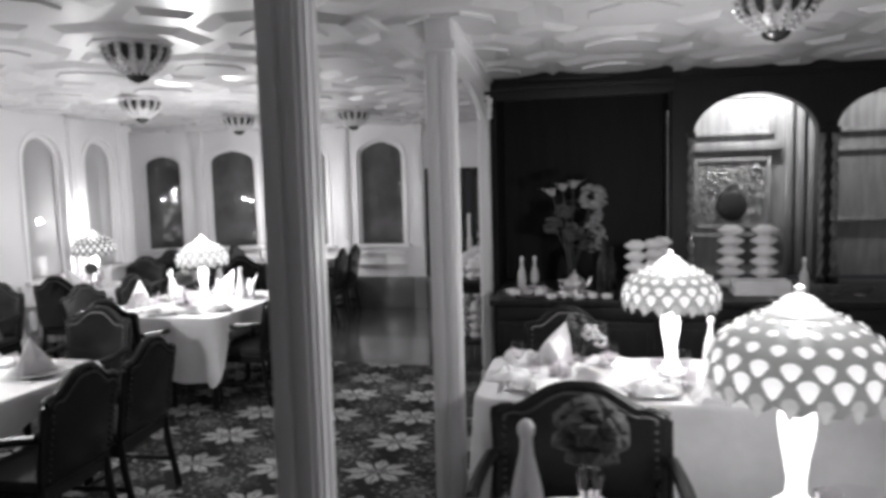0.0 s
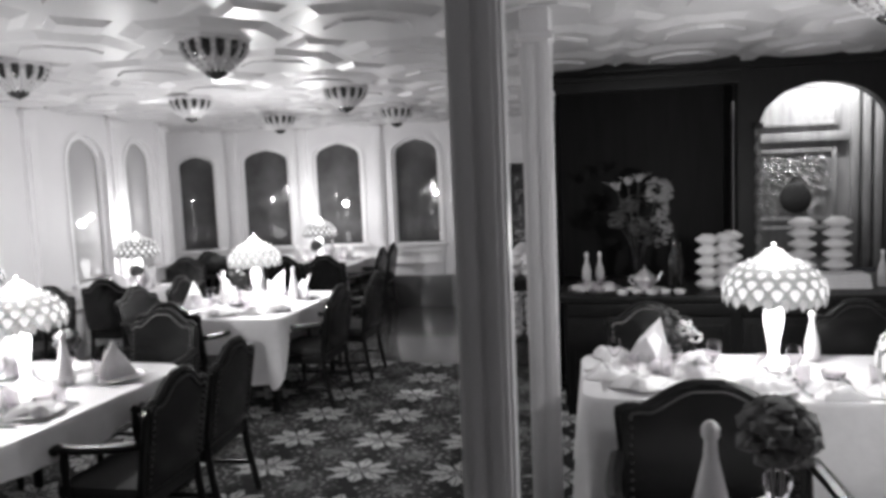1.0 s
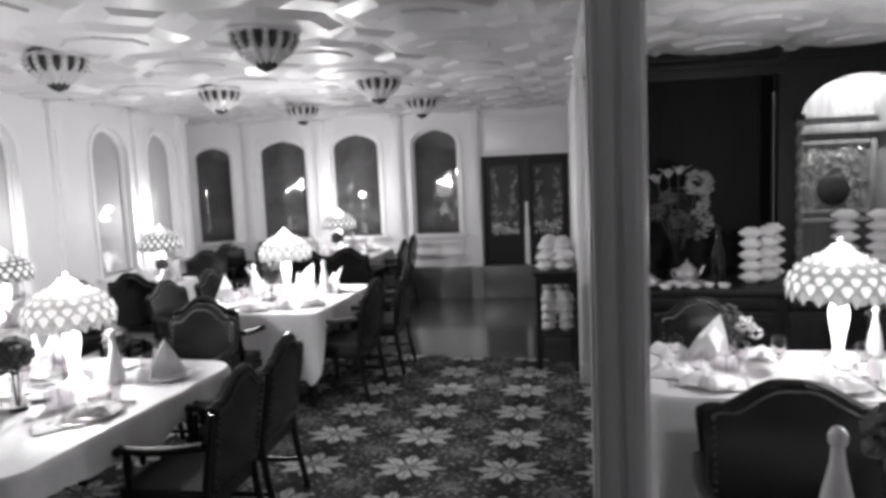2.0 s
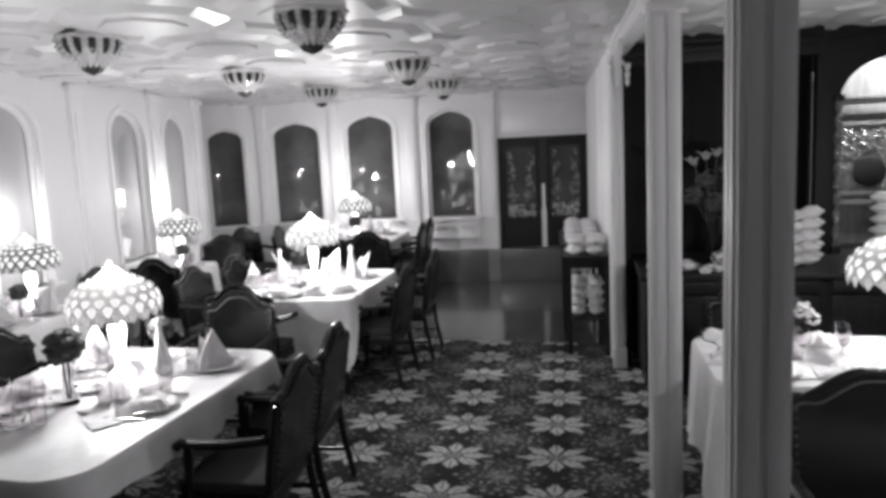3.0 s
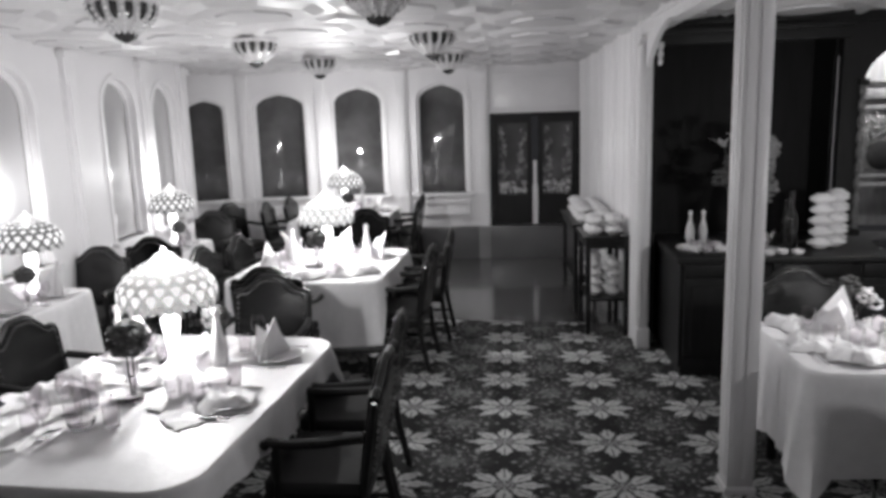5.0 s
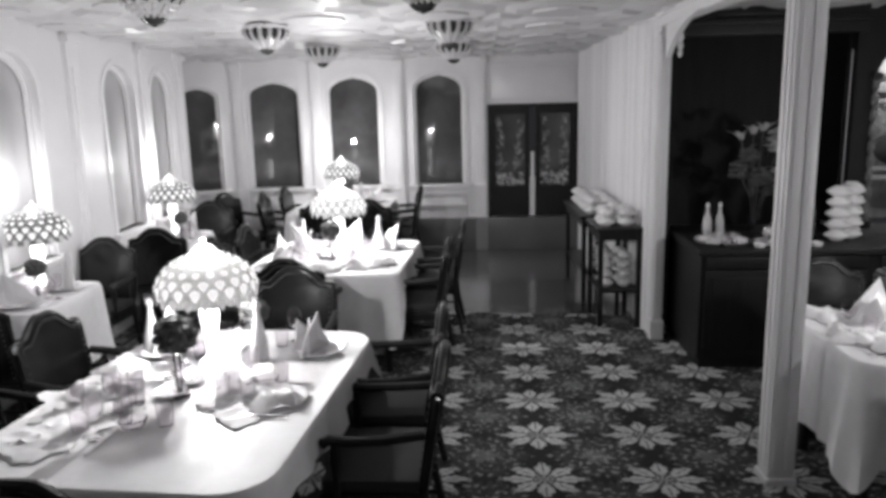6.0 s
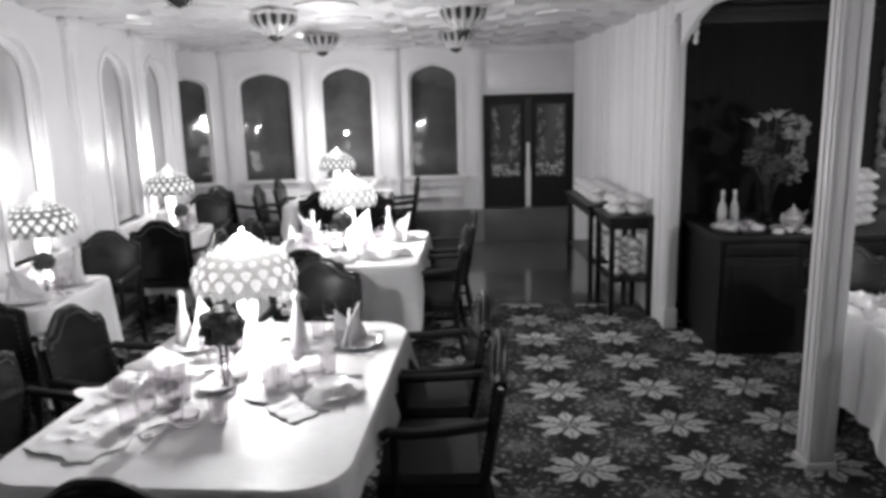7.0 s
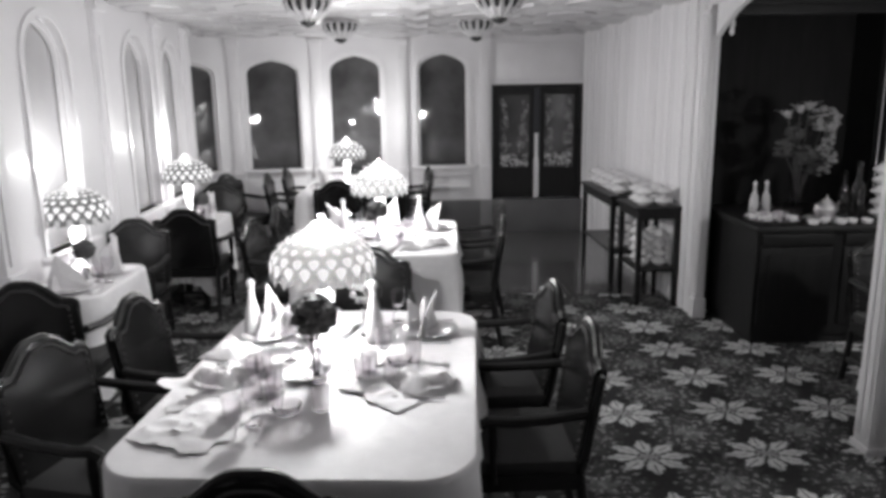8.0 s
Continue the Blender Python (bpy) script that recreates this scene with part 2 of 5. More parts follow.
def slab(outline, y0, y1, bm=None, bevel=0.0):
    """An outline in x and z, given depth along y."""
    bm = bm or bmesh.new()
    a = [bm.verts.new((x, y0, z)) for x, z in outline]
    b = [bm.verts.new((x, y1, z)) for x, z in outline]
    fs = [bm.faces.new(a), bm.faces.new(b[::-1])]
    for i in range(len(a)):
        j = (i + 1) % len(a)
        bm.faces.new((a[i], b[i], b[j], a[j]))
    if bevel:
        es = list({e for f in fs for e in f.edges})
        bmesh.ops.bevel(bm, geom=es, offset=bevel, segments=3, affect="EDGES", profile=0.5)
    return bm


def blob(bm, c, r, squash=(1, 1, 1), rough=0.0, sub=2, seed=0):
    res = bmesh.ops.create_icosphere(bm, subdivisions=sub, radius=1.0)
    for v in res["verts"]:
        k = 1 + rough * noise.noise(v.co * 2.3 + Vector((seed * 3.1, seed, 0)))
        v.co = Vector((c[0] + v.co.x * r * squash[0] * k, c[1] + v.co.y * r * squash[1] * k, c[2] + v.co.z * r * squash[2] * k))
    return bm


# ---- the room ----
CEIL_Z = 2.63


def sheet(x0, x1, ys, base=-0.25):
    bm = bmesh.new()
    top = [[bm.verts.new((x, y, 0.0)) for x in (x0, x1)] for y in ys]
    bot = [[bm.verts.new((x, y, base)) for x in (x0, x1)] for y in ys]
    for i in range(len(ys) - 1):
        bm.faces.new((top[i][0], top[i][1], top[i + 1][1], top[i + 1][0]))
        bm.faces.new((bot[i][0], bot[i + 1][0], bot[i + 1][1], bot[i][1]))
        for k in (0, 1):
            bm.faces.new((top[i][k], top[i + 1][k], bot[i + 1][k], bot[i][k]))
    for i in (0, -1):
        bm.faces.new((top[i][0], bot[i][0], bot[i][1], top[i][1]))
    return bm


CARPET_END = 6.55
fl = part("floor", sheet(-9, 5, [-5, 0, 3, 6.0, 6.3, CARPET_END]), CARPET)
tagged(fl, "dark patterned carpet with pale star medallions", "floor", kind="structure")
df = part("dance_floor", sheet(-9, 5, [CARPET_END, 10.6]), PARQUET, smooth=True)
tagged(df, "dark polished floor reflecting the far wall", "floor", kind="structure")


def arch_line(u0, u1, spring, apex, n=14):
    """Points of an arch from left to right: low ones a little pointed, steep ones round."""
    pts = []
    point, power = (0.28, 0.75) if apex - spring < 0.28 else (0.0, 1.0)
    for i in range(n + 1):
        a = math.pi * (1 - i / n)
        c, s_ = math.cos(a), math.sin(a)
        x = math.copysign(abs(c) ** (0.8 if point else 1.0), c)
        pts.append(((u0 + u1) / 2 + x * (u1 - u0) / 2, spring + (apex - spring) * (point * (1 - abs(x)) + (1 - point) * abs(s_) ** power)))
    return pts


def wall_with_openings(name, p, q, openings, material, label, thick=0.14, top=CEIL_Z, z0=-0.05):
    """A wall from p to q (its inner face, room on the left-hand side of the way from p to q turned about), openings as (u0, u1, sill, spring, apex)."""
    d = Vector((q[0] - p[0], q[1] - p[1], 0))
    length = d.length
    m = Matrix.Translation((p[0], p[1], 0)) @ Matrix.Rotation(math.atan2(d.y, d.x), 4, "Z")
    bm = bmesh.new()
    u = 0.0
    for u0, u1, sill, spring, apex in sorted(openings):
        box(bm, u, u0, 0, thick, z0, top)
        if sill > z0:
            box(bm, u0, u1, 0, thick, z0, sill)
        line = arch_line(u0, u1, spring, apex) if apex > spring else [(u0, spring), (u1, spring)]
        for (a, za), (b, zb) in zip(line, line[1:]):
            slab([(a, za), (b, zb), (b, top), (a, top)], 0, thick, bm)
        u = u1
    box(bm, u, length, 0, thick, z0, top)
    ob = part(name, bm, material, m=m)
    tagged(ob, label, "wall", kind="structure")
    return ob, m, length


def arch_ring(u0, u1, z0, spring, apex, w, y0, y1):
    """A moulded band up one side, over the arch and down the other."""
    inner = [(u0, z0)] + arch_line(u0, u1, spring, apex) + [(u1, z0)]
    outer = [(u0 - w, z0)] + arch_line(u0 - w, u1 + w, spring, apex + w) + [(u1 + w, z0)]
    bm = bmesh.new()
    for i in range(len(inner) - 1):
        slab([inner[i], inner[i + 1], outer[i + 1], outer[i]], y0, y1, bm)
    bmesh.ops.remove_doubles(bm, verts=bm.verts, dist=0.0005)
    return bm


WINDOWS = 0


def arched_window(m, u0, u1, sill=0.89, spring=2.13, apex=2.39, label="arched window of dark night glass in a white surround", glass=None):
    global WINDOWS
    WINDOWS += 1
    w = root("window_%d" % WINDOWS, m, label, "window", kind="structure")
    part("window_frame", arch_ring(u0, u1, sill, spring, apex, 0.05, -0.014, 0.012), TRIM, w)
    part("window_trim", arch_ring(u0 + 0.004, u1 - 0.004, sill + 0.004, spring, apex - 0.004, -0.03, 0.05, 0.085), TRIM, w)
    outline = [(u0 - 0.004, sill)] + [(x, z) for x, z in arch_line(u0 - 0.004, u1 + 0.004, spring, apex + 0.004)] + [(u1 + 0.004, sill)]
    pane = part("pane", slab(outline, 0.092, 0.104), glass or PANE, w)
    part("window_sill", boxes((u0 - 0.09, u1 + 0.09, -0.07, 0.09, sill - 0.045, sill), bevel=0.008), TRIM, w, smooth=True)
    part("dado_panel", boxes((u0 - 0.02, u1 + 0.02, -0.016, 0.0, 0.32, sill - 0.14), (u0 + 0.05, u1 - 0.05, -0.03, -0.016, 0.39, sill - 0.21), bevel=0.006), TRIM, w, smooth=True)
    return w


def pilaster(m, u, width=0.16, z1=CEIL_Z):
    bm = boxes((u - width / 2, u + width / 2, -0.045, -0.002, 0.0, z1), (u - width * 0.28, u + width * 0.28, -0.06, -0.045, 0.95, z1 - 0.3), (u - width * 0.65, u + width * 0.65, -0.075, -0.002, z1 - 0.12, z1 - 0.06), (u - width * 0.6, u + width * 0.6, -0.07, -0.002, 0.84, 0.9))
    ob = part("pilaster", bm, TRIM, m=m)
    tagged(ob, "slim white panelled pilaster between the windows", "pilaster", "pilasters", kind="structure")


LEFT0, LEFT1, JOG = (-5.2, -1.0), (-6.42, 7.72), (-7.44, 8.70)
C1, C2, C3, C4, C5 = (-6.52, 9.26), (-5.50, 9.50), (-4.39, 9.66), (-3.30, 9.76), (-1.90, 9.88)

left_dir = Vector((LEFT1[0] - LEFT0[0], LEFT1[1] - LEFT0[1], 0))


def left_u(y):
    return (y - LEFT0[1]) / left_dir.y * left_dir.length


W = 0.31
left_windows = [(left_u(y) - W, left_u(y) + W) for y in (1.3, 2.9, 4.5, 6.12, 7.1)]
_, ml, _ = wall_with_openings("wall_west", LEFT0, LEFT1, [(a, b, 0.89, 2.09, 2.39) for a, b in left_windows], WALL, "white panelled wall with arched windows")
for a, b in left_windows:
    arched_window(ml, a, b, 0.89, 2.09, 2.39, label="arched window, its pane painted pale under a reflecting coat, in a white surround", glass=SIDEPANE)
for y in (2.1, 3.7, 5.3, 6.6, 7.55):
    pilaster(ml, left_u(y))
for nm, p, q, win, spring, apex in (("wall_corner", JOG, C1, (0.33, 0.86), 2.10, 2.29), ("wall_north_1", C1, C2, (0.15, 0.86), 2.13, 2.35), ("wall_north_2", C2, C3, (0.175, 0.895), 2.15, 2.40), ("wall_north_3", C3, C4, (0.235, 0.915), 2.15, 2.41)):
    _, mw, ln = wall_with_openings(nm, p, q, [(*win, 0.91, spring, apex)], WALL, "white panelled far wall with an arched window")
    arched_window(mw, *win, 0.91, spring, apex)
    pilaster(mw, 0.03, 0.13)
_, md, dl = wall_with_openings("wall_north_4", C4, C5, [(0.14, 1.35, 0.43, 1.965, 1.965)], WALL, "white wall above dark glazed double doors")
pilaster(md, 0.05, 0.14)

# raised grey plinth below the doors and the last window; pale strips paint the pilasters' reflections
PLINTHM = mottled("grey_polished_plinth", 0.11, 0.15, 0.3, 2.5, 0.08, coat=0.5)
PLINTH_GLEAM = mottled("painted_pilaster_reflection", 0.24, 0.3, 0.3, 3.0, 0.08, coat=0.4)
for nm, mm, ln, gleams in (("plinth_window", mw, 1.095, (0.03,)), ("plinth_door", md, dl, (0.05,))):
    ob = part(nm, boxes((-0.02, ln + 0.004, -0.115, -0.003, -0.02, 0.44), bevel=0.006), PLINTHM, m=mm, smooth=True)
    tagged(ob, "grey polished plinth along the foot of the far wall", "plinth", kind="structure")
    for u in gleams:
        part("plinth_foot", boxes((u - 0.08, u + 0.08, -0.128, -0.116, 0.0, 0.43), bevel=0.004), PLINTH_GLEAM, ob, "pale upright strip painting the reflection of the pilaster")
for k in (0, 1):
    led = part("ledge", boxes((0.14, 0.95, -0.075, -0.046, 0.60 + 0.17 * k, 0.64 + 0.17 * k), bevel=0.008), TRIM, m=mw, smooth=True)
    tagged(led, "white moulded ledge below the window", "ledge", kind="structure")

wall_with_openings("wall_jog", LEFT1, JOG, [], WALL, "short white return of the wall")

# plain walls that close the room
for nm, p, q in (("wall_east", (3.2, 7.2), (3.2, -4.2)), ("wall_south", (3.2, -4.2), (-4.75, -4.2)), ("wall_south_west", (-4.75, -4.2), LEFT0)):
    wall_with_openings(nm, p, q, [], WALL, "plain white wall")

# frieze panel above the doors
fp = part("trim_panel", boxes((0.2, 1.3, -0.02, -0.001, 2.05, 2.5), (0.26, 1.24, -0.032, -0.02, 2.11, 2.44), bevel=0.006), TRIM, m=md, smooth=True)
tagged(fp, "white raised panel above the doors", "panel", kind="structure")

# right-hand wall of narrow white boards
R0, R1 = (-1.42, 5.95), (-1.92, 9.86)
rw, mr, rl = wall_with_openings("wall_right", R1, R0, [], WALL, "white wall of narrow vertical boards", 0.06)


def ceiling_mesh():
    """A plain board with raised strapwork: bevelled octagons and lozenges."""
    bm = boxes((-9, 4, -5, 10.5, CEIL_Z, CEIL_Z + 0.1))
    cell = 0.92
    a = radians(6)

    def place(x, y, z):
        return (x * math.cos(a) - y * math.sin(a) - 2.9, x * math.sin(a) + y * math.cos(a) + 3.5, z)

    def plate(pts, h, inset):
        cx, cy = sum(p[0] for p in pts) / len(pts), sum(p[1] for p in pts) / len(pts)
        low = [bm.verts.new(place(x, y, CEIL_Z + 0.004)) for x, y in pts]
        up = [bm.verts.new(place(cx + (x - cx) * inset, cy + (y - cy) * inset, CEIL_Z - h)) for x, y in pts]
        bm.faces.new(up)
        for i in range(len(pts)):
            j = (i + 1) % len(pts)
            bm.faces.new((low[i], low[j], up[j], up[i]))

    for i in range(-5, 6):
        for j in range(-6, 8):
            cx, cy = i * cell, j * cell
            r, k = cell * 0.475, 0.42
            plate([(cx + r * sx, cy + r * sy) for sx, sy in ((k, 1), (1, k), (1, -k), (k, -1), (-k, -1), (-1, -k), (-1, k), (-k, 1))], 0.032, 0.8)
            plate([(cx + r * 0.62 * sx, cy + r * 0.62 * sy) for sx, sy in ((0.3, 0.9), (0.9, 0.3), (0.9, -0.3), (0.3, -0.9), (-0.3, -0.9), (-0.9, -0.3), (-0.9, 0.3), (-0.3, 0.9))], 0.046, 0.9)
            ox, oy = cx + cell / 2, cy + cell / 2
            q = cell * 0.23
            plate([(ox, oy + q), (ox + q, oy), (ox, oy - q), (ox - q, oy)], 0.028, 0.68)
    return bm


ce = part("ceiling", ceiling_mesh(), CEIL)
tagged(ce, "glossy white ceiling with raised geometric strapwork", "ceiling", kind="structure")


# dark slots where walls and ceiling meet
def slots(m, starts, length=0.34):
    for u in starts:
        ob = part("vent_slot", boxes((u, u + length, -0.03, -0.004, CEIL_Z - 0.016, CEIL_Z - 0.002)), LAMPIRON, m=m)
        tagged(ob, "narrow dark slot under the ceiling", "vent", "vent slots", kind="structure")


slots(ml, [left_u(y) for y in (3.3, 4.1, 4.75, 5.55, 6.2, 6.95)])
slots(mr @ Matrix.Translation((0, -0.04, 0)), (0.35, 1.5, 2.1, 3.1), 0.28)
slots(md, (0.1, 1.0), 0.16)


# ---- double doors ----
def double_doors():
    d = root("door_1", md, "closed dark double doors with etched glass panels", "door", kind="structure")
    part("door_frame", boxes((0.14, 0.18, -0.02, 0.12, 0.442, 1.965), (1.31, 1.35, -0.02, 0.12, 0.442, 1.965), (0.18, 1.31, -0.02, 0.12, 1.925, 1.965)), DARKWOOD, d)
    for k, (u0, u1) in enumerate(((0.185, 0.70), (0.79, 1.305))):
        leaf = part("door_leaf", boxes((u0, u0 + 0.06, 0.03, 0.08, 0.445, 1.92), (u1 - 0.06, u1, 0.03, 0.08, 0.445, 1.92), (u0 + 0.06, u1 - 0.06, 0.03, 0.08, 0.445, 0.86), (u0 + 0.06, u1 - 0.06, 0.03, 0.08, 1.83, 1.92)), DARKWOOD, d)
        part("pane", boxes((u0 + 0.06, u1 - 0.06, 0.05, 0.06, 0.86, 1.83)), PANE, leaf)
        # etched border at the foot of the glass and a faint vase of scrolls above it
        bm = bmesh.new()
        rnd = random.Random(40 + k)
        for i in range(80):
            x, z = rnd.uniform(u0 + 0.075, u1 - 0.075), rnd.uniform(0.88, 1.04)
            a0, r = rnd.uniform(0, 6.28), rnd.uniform(0.012, 0.024)
            tube([(x + r * (1 - 0.5 * t) * math.cos(a0 + 4 * t), 0.047, z + r * (1 - 0.5 * t) * math.sin(a0 + 4 * t)) for t in np.linspace(0, 1, 6)], 0.0055, 5, bm, 0.6)
        part("etched_border", bm, ETCH, leaf, "pale etched border of scrolls")
        bm = bmesh.new()
        for i in range(110):
            x, z = rnd.uniform(u0 + 0.085, u1 - 0.085), rnd.uniform(1.06, 1.78)
            if abs(x - (u0 + u1) / 2) < 0.05 + 0.1 * (z - 1.1):
                continue
            a0, r = rnd.uniform(0, 6.28), rnd.uniform(0.014, 0.034)
            tube([(x + r * (1 - 0.5 * t) * math.cos(a0 + 4 * t), 0.047, z + 1.5 * r * (1 - 0.5 * t) * math.sin(a0 + 4 * t)) for t in np.linspace(0, 1, 6)], 0.004, 5, bm, 0.6)
        part("etched_ornament", bm, ETCHDIM, leaf, "faint etched scroll ornament")
    part("meeting_strip", boxes((0.71, 0.78, 0.035, 0.09, 0.445, 0.98), (0.722, 0.768, 0.035, 0.09, 0.98, 1.32), bevel=0.004), TRIM, d, "pale strip between the doors")
    return d


ETCHDIM = mottled("faint_etched_glass", 0.4, 0.65, 0.4, 20.0, 0.1)
ETCH = mottled("etched_glass", 0.65, 0.8, 0.4, 20.0, 0.1)
double_doors()


# ---- white posts and beam ----
def post(x, y, w, base_h=0.17, label="slender white square post with fluted faces"):
    p = root("post", pose(x, y, 0, 0, 0, 6), label, "post", "posts along the aisle", kind="structure")
    h = w / 2
    bm = boxes((-h, h, -h, h, 0, CEIL_Z), bevel=0.012)
    shaft = part("shaft", bm, POSTM, p, smooth=True)
    rib = finish(boxes((-0.15 * w, 0.15 * w, h, h + 0.008, base_h + 0.05, CEIL_Z - 0.22), bevel=0.005), True)
    rib.materials.append(POSTM)
    for side in range(4):
        for k in (-0.42, 0.42):
            share("reed", rib, shaft, Matrix.Rotation(side * math.pi / 2, 4, "Z") @ Matrix.Translation((k * h, 0, 0)))
    part("plinth", boxes((-h - 0.012, h + 0.012, -h - 0.012, h + 0.012, 0, base_h), bevel=0.01), POSTM, p, smooth=True)
    part("capital", boxes((-h - 0.02, h + 0.02, -h - 0.02, h + 0.02, CEIL_Z - 0.2, CEIL_Z - 0.16), bevel=0.008), POSTM, p, smooth=True)
    return p


post(-0.94, 1.64, 0.115, 0.04)
post(-1.10, 3.57, 0.135, 0.04)
post(-1.41, 5.87, 0.085)

# beam over the posts, with a turned drop and a fretwork bracket at the last one
bd = Vector((-1.40 + 1.10, 5.86 - 3.57, 0))
mbm = Matrix.Translation((-1.10, 3.57, 0)) @ Matrix.Rotation(math.atan2(bd.y, bd.x), 4, "Z")
bl = bd.length
bm_ = boxes((0, bl, -0.06, 0.06, CEIL_Z - 0.13, CEIL_Z + 0.02), (0, bl, -0.08, 0.08, CEIL_Z - 0.06, CEIL_Z + 0.02), bevel=0.008)
tagged(part("beam", bm_, TRIM, m=mbm, smooth=True), "white moulded beam along the row of posts", "beam", kind="structure")


def bracket(x, y):
    b = root("bracket", pose(x, y, 0, 0, 0, 6), "white fretwork bracket with a turned drop", "bracket", kind="structure")
    out = [(0.0, 0.0)] + [(0.95 * t, -0.24 * (1 - t) ** 2.2) for t in np.linspace(0, 1, 14)]
    bm = slab([(x_, CEIL_Z - 0.13 + z_) for x_, z_ in out], -0.02, 0.02)
    part("fretwork", bm, TRIM, b, m=pose(0, -0.04, 0, 0, 0, -92))
    prof = [(0.004, -0.17), (0.016, -0.155), (0.02, -0.14), (0.012, -0.12), (0.02, -0.1), (0.024, -0.08), (0.014, -0.06), (0.026, -0.03), (0.026, 0.0)]
    part("drop", lathe(prof, 12, origin=(0.07, -0.1, CEIL_Z - 0.2)), TRIM, b, smooth=True)
    return b


bracket(-1.40, 5.80)

# boards of the right-hand wall and of the wainscot round the room
WALL_BOARD = finish(slab([(0.002, 0.002), (0.012, 0.034), (0.04, 0.046), (0.075, 0.046), (0.103, 0.034), (0.113, 0.002)], 0.0, CEIL_Z))
WALL_BOARD.transform(Matrix(((1, 0, 0, 0), (0, 0, -1, 0), (0, 1, 0, 0), (0, 0, 0, 1))))
WALL_BOARD.materials.append(BOARDM)
for i in range(int(rl / 0.115)):
    share("board", WALL_BOARD, rw, Matrix.Translation((0.115 * i, 0.007 * math.sin(2.3 * i + 0.7 * math.sin(i)) + 0.002, 0)))


# ---- table lamps ----
def table_lamp_master():
    lamp = root("table_lamp", Matrix.Identity(4), "lit table lamp with leaded dome shade and glowing base", "lamp", "lit table lamps")
    prof = [(0.066, 0.0), (0.068, 0.012), (0.045, 0.03), (0.027, 0.05), (0.024, 0.09), (0.032, 0.15), (0.045, 0.22), (0.05, 0.27), (0.043, 0.31), (0.02, 0.345), (0.014, 0.36)]
    part("base", lathe(prof, 20), LAMPBASE, lamp, "glowing alabaster base", smooth=True)
    part("stem", lathe([(0.008, 0.35), (0.008, 0.575)], 8), STUD, lamp)
    dome = [(0.236, 0.366), (0.246, 0.39), (0.245, 0.425), (0.23, 0.464), (0.201, 0.503), (0.163, 0.535), (0.12, 0.558), (0.084, 0.57)]
    bm = bmesh.new()
    seg = 48
    rings = []
    for r, z in dome:
        rings.append([bm.verts.new((r * math.cos(math.tau * i / seg), r * math.sin(math.tau * i / seg), z - (0.024 * abs(math.sin(math.tau * i / seg * 8)) if z < 0.39 else 0))) for i in range(seg)])
    for a, b in zip(rings, rings[1:]):
        for i in range(seg):
            bm.faces.new((a[i], a[(i + 1) % seg], b[(i + 1) % seg], b[i]))
    shade = part("shade", bm, SHADE, lamp, "leaded dome shade with a scalloped rim", smooth=True)
    part("crown", lathe([(0.088, 0.566), (0.094, 0.572), (0.082, 0.583), (0.07, 0.588), (0.062, 0.6), (0.044, 0.606)], 32), CROWN, lamp, "pale ribbed crown of the shade", smooth=True)
    part("cap", lathe([(0.046, 0.604), (0.05, 0.61), (0.036, 0.62), (0.02, 0.626), (0.011, 0.632), (0.01, 0.638), (0.014, 0.646), (0.003, 0.654)], 16), CAPGLOW, lamp, "bright cap and finial", smooth=True)

    def petal(w, h, mat, tail=0.0):
        """A domed piece of glass; tail draws its lower end out to a drop."""
        b = bmesh.new()
        mid = b.verts.new((0, 0, 0.006))
        ring = []
        for k in range(12):
            c, q = math.cos(math.tau * k / 12), math.sin(math.tau * k / 12)
            low = max(0.0, -q)
            ring.append(b.verts.new((w * c * (1 - 0.3 * tail * low), h * q * (1 + tail * low * low), 0)))
        for k in range(12):
            b.faces.new((mid, ring[k], ring[(k + 1) % 12]))
        me = finish(b, True, 80)
        me.materials.append(mat)
        return me

    rows = ((0.2485, 0.424, 19, 0.026, 0.021, 82, 0.0, 0.8, PETALGLASS), (0.234, 0.466, 19, 0.025, 0.018, 62, 0.5, 0.7, PETALGLASS), (0.203, 0.508, 19, 0.02, 0.014, 46, 0.0, 0.4, PETALGLASS),
            (0.162, 0.541, 19, 0.015, 0.011, 34, 0.5, 0.2, PETALGLASS), (0.12, 0.563, 16, 0.012, 0.009, 24, 0.0, 0.0, PETALGLASS), (0.246, 0.374, 19, 0.021, 0.022, 90, 0.5, 0.9, RIMGLASS))
    for r, z, n, w, h, tilt, off, tail, mat in rows:
        me = petal(w, h, mat, tail)
        for k in range(n):
            a = math.tau * (k + off) / n
            m = Matrix.Translation((r * math.cos(a), r * math.sin(a), z)) @ Matrix.Rotation(a, 4, "Z") @ Matrix.Rotation(radians(tilt), 4, "Y") @ Matrix.Rotation(radians(90), 4, "Z")
            share("glass_piece", me, shade, m)
    return lamp


LAMP = table_lamp_master()
LAMPS = []


def put_lamp(x, y, z, power=1.0, size=1.0):
    m = pose(x, y, z) @ Matrix.Scale(size, 4)
    if not LAMPS:
        LAMP.matrix_basis = m
        ob = LAMP
    else:
        ob = copy_thing(LAMP, m)
    LAMPS.append(ob)
    # the bulb inside the shade, and an added fill light above the finial
    for dz, watts in ((0.44, LAMP_W), (0.70, FILL_ABOVE_W)):
        li = bpy.data.lights.new("bulb_and_fill", "POINT")
        li.energy, li.shadow_soft_size = watts * power, 0.035
        bulb_and_fill = new("bulb_and_fill", li)
        bulb_and_fill.matrix_basis = pose(x, y, z + dz * size)
    return ob


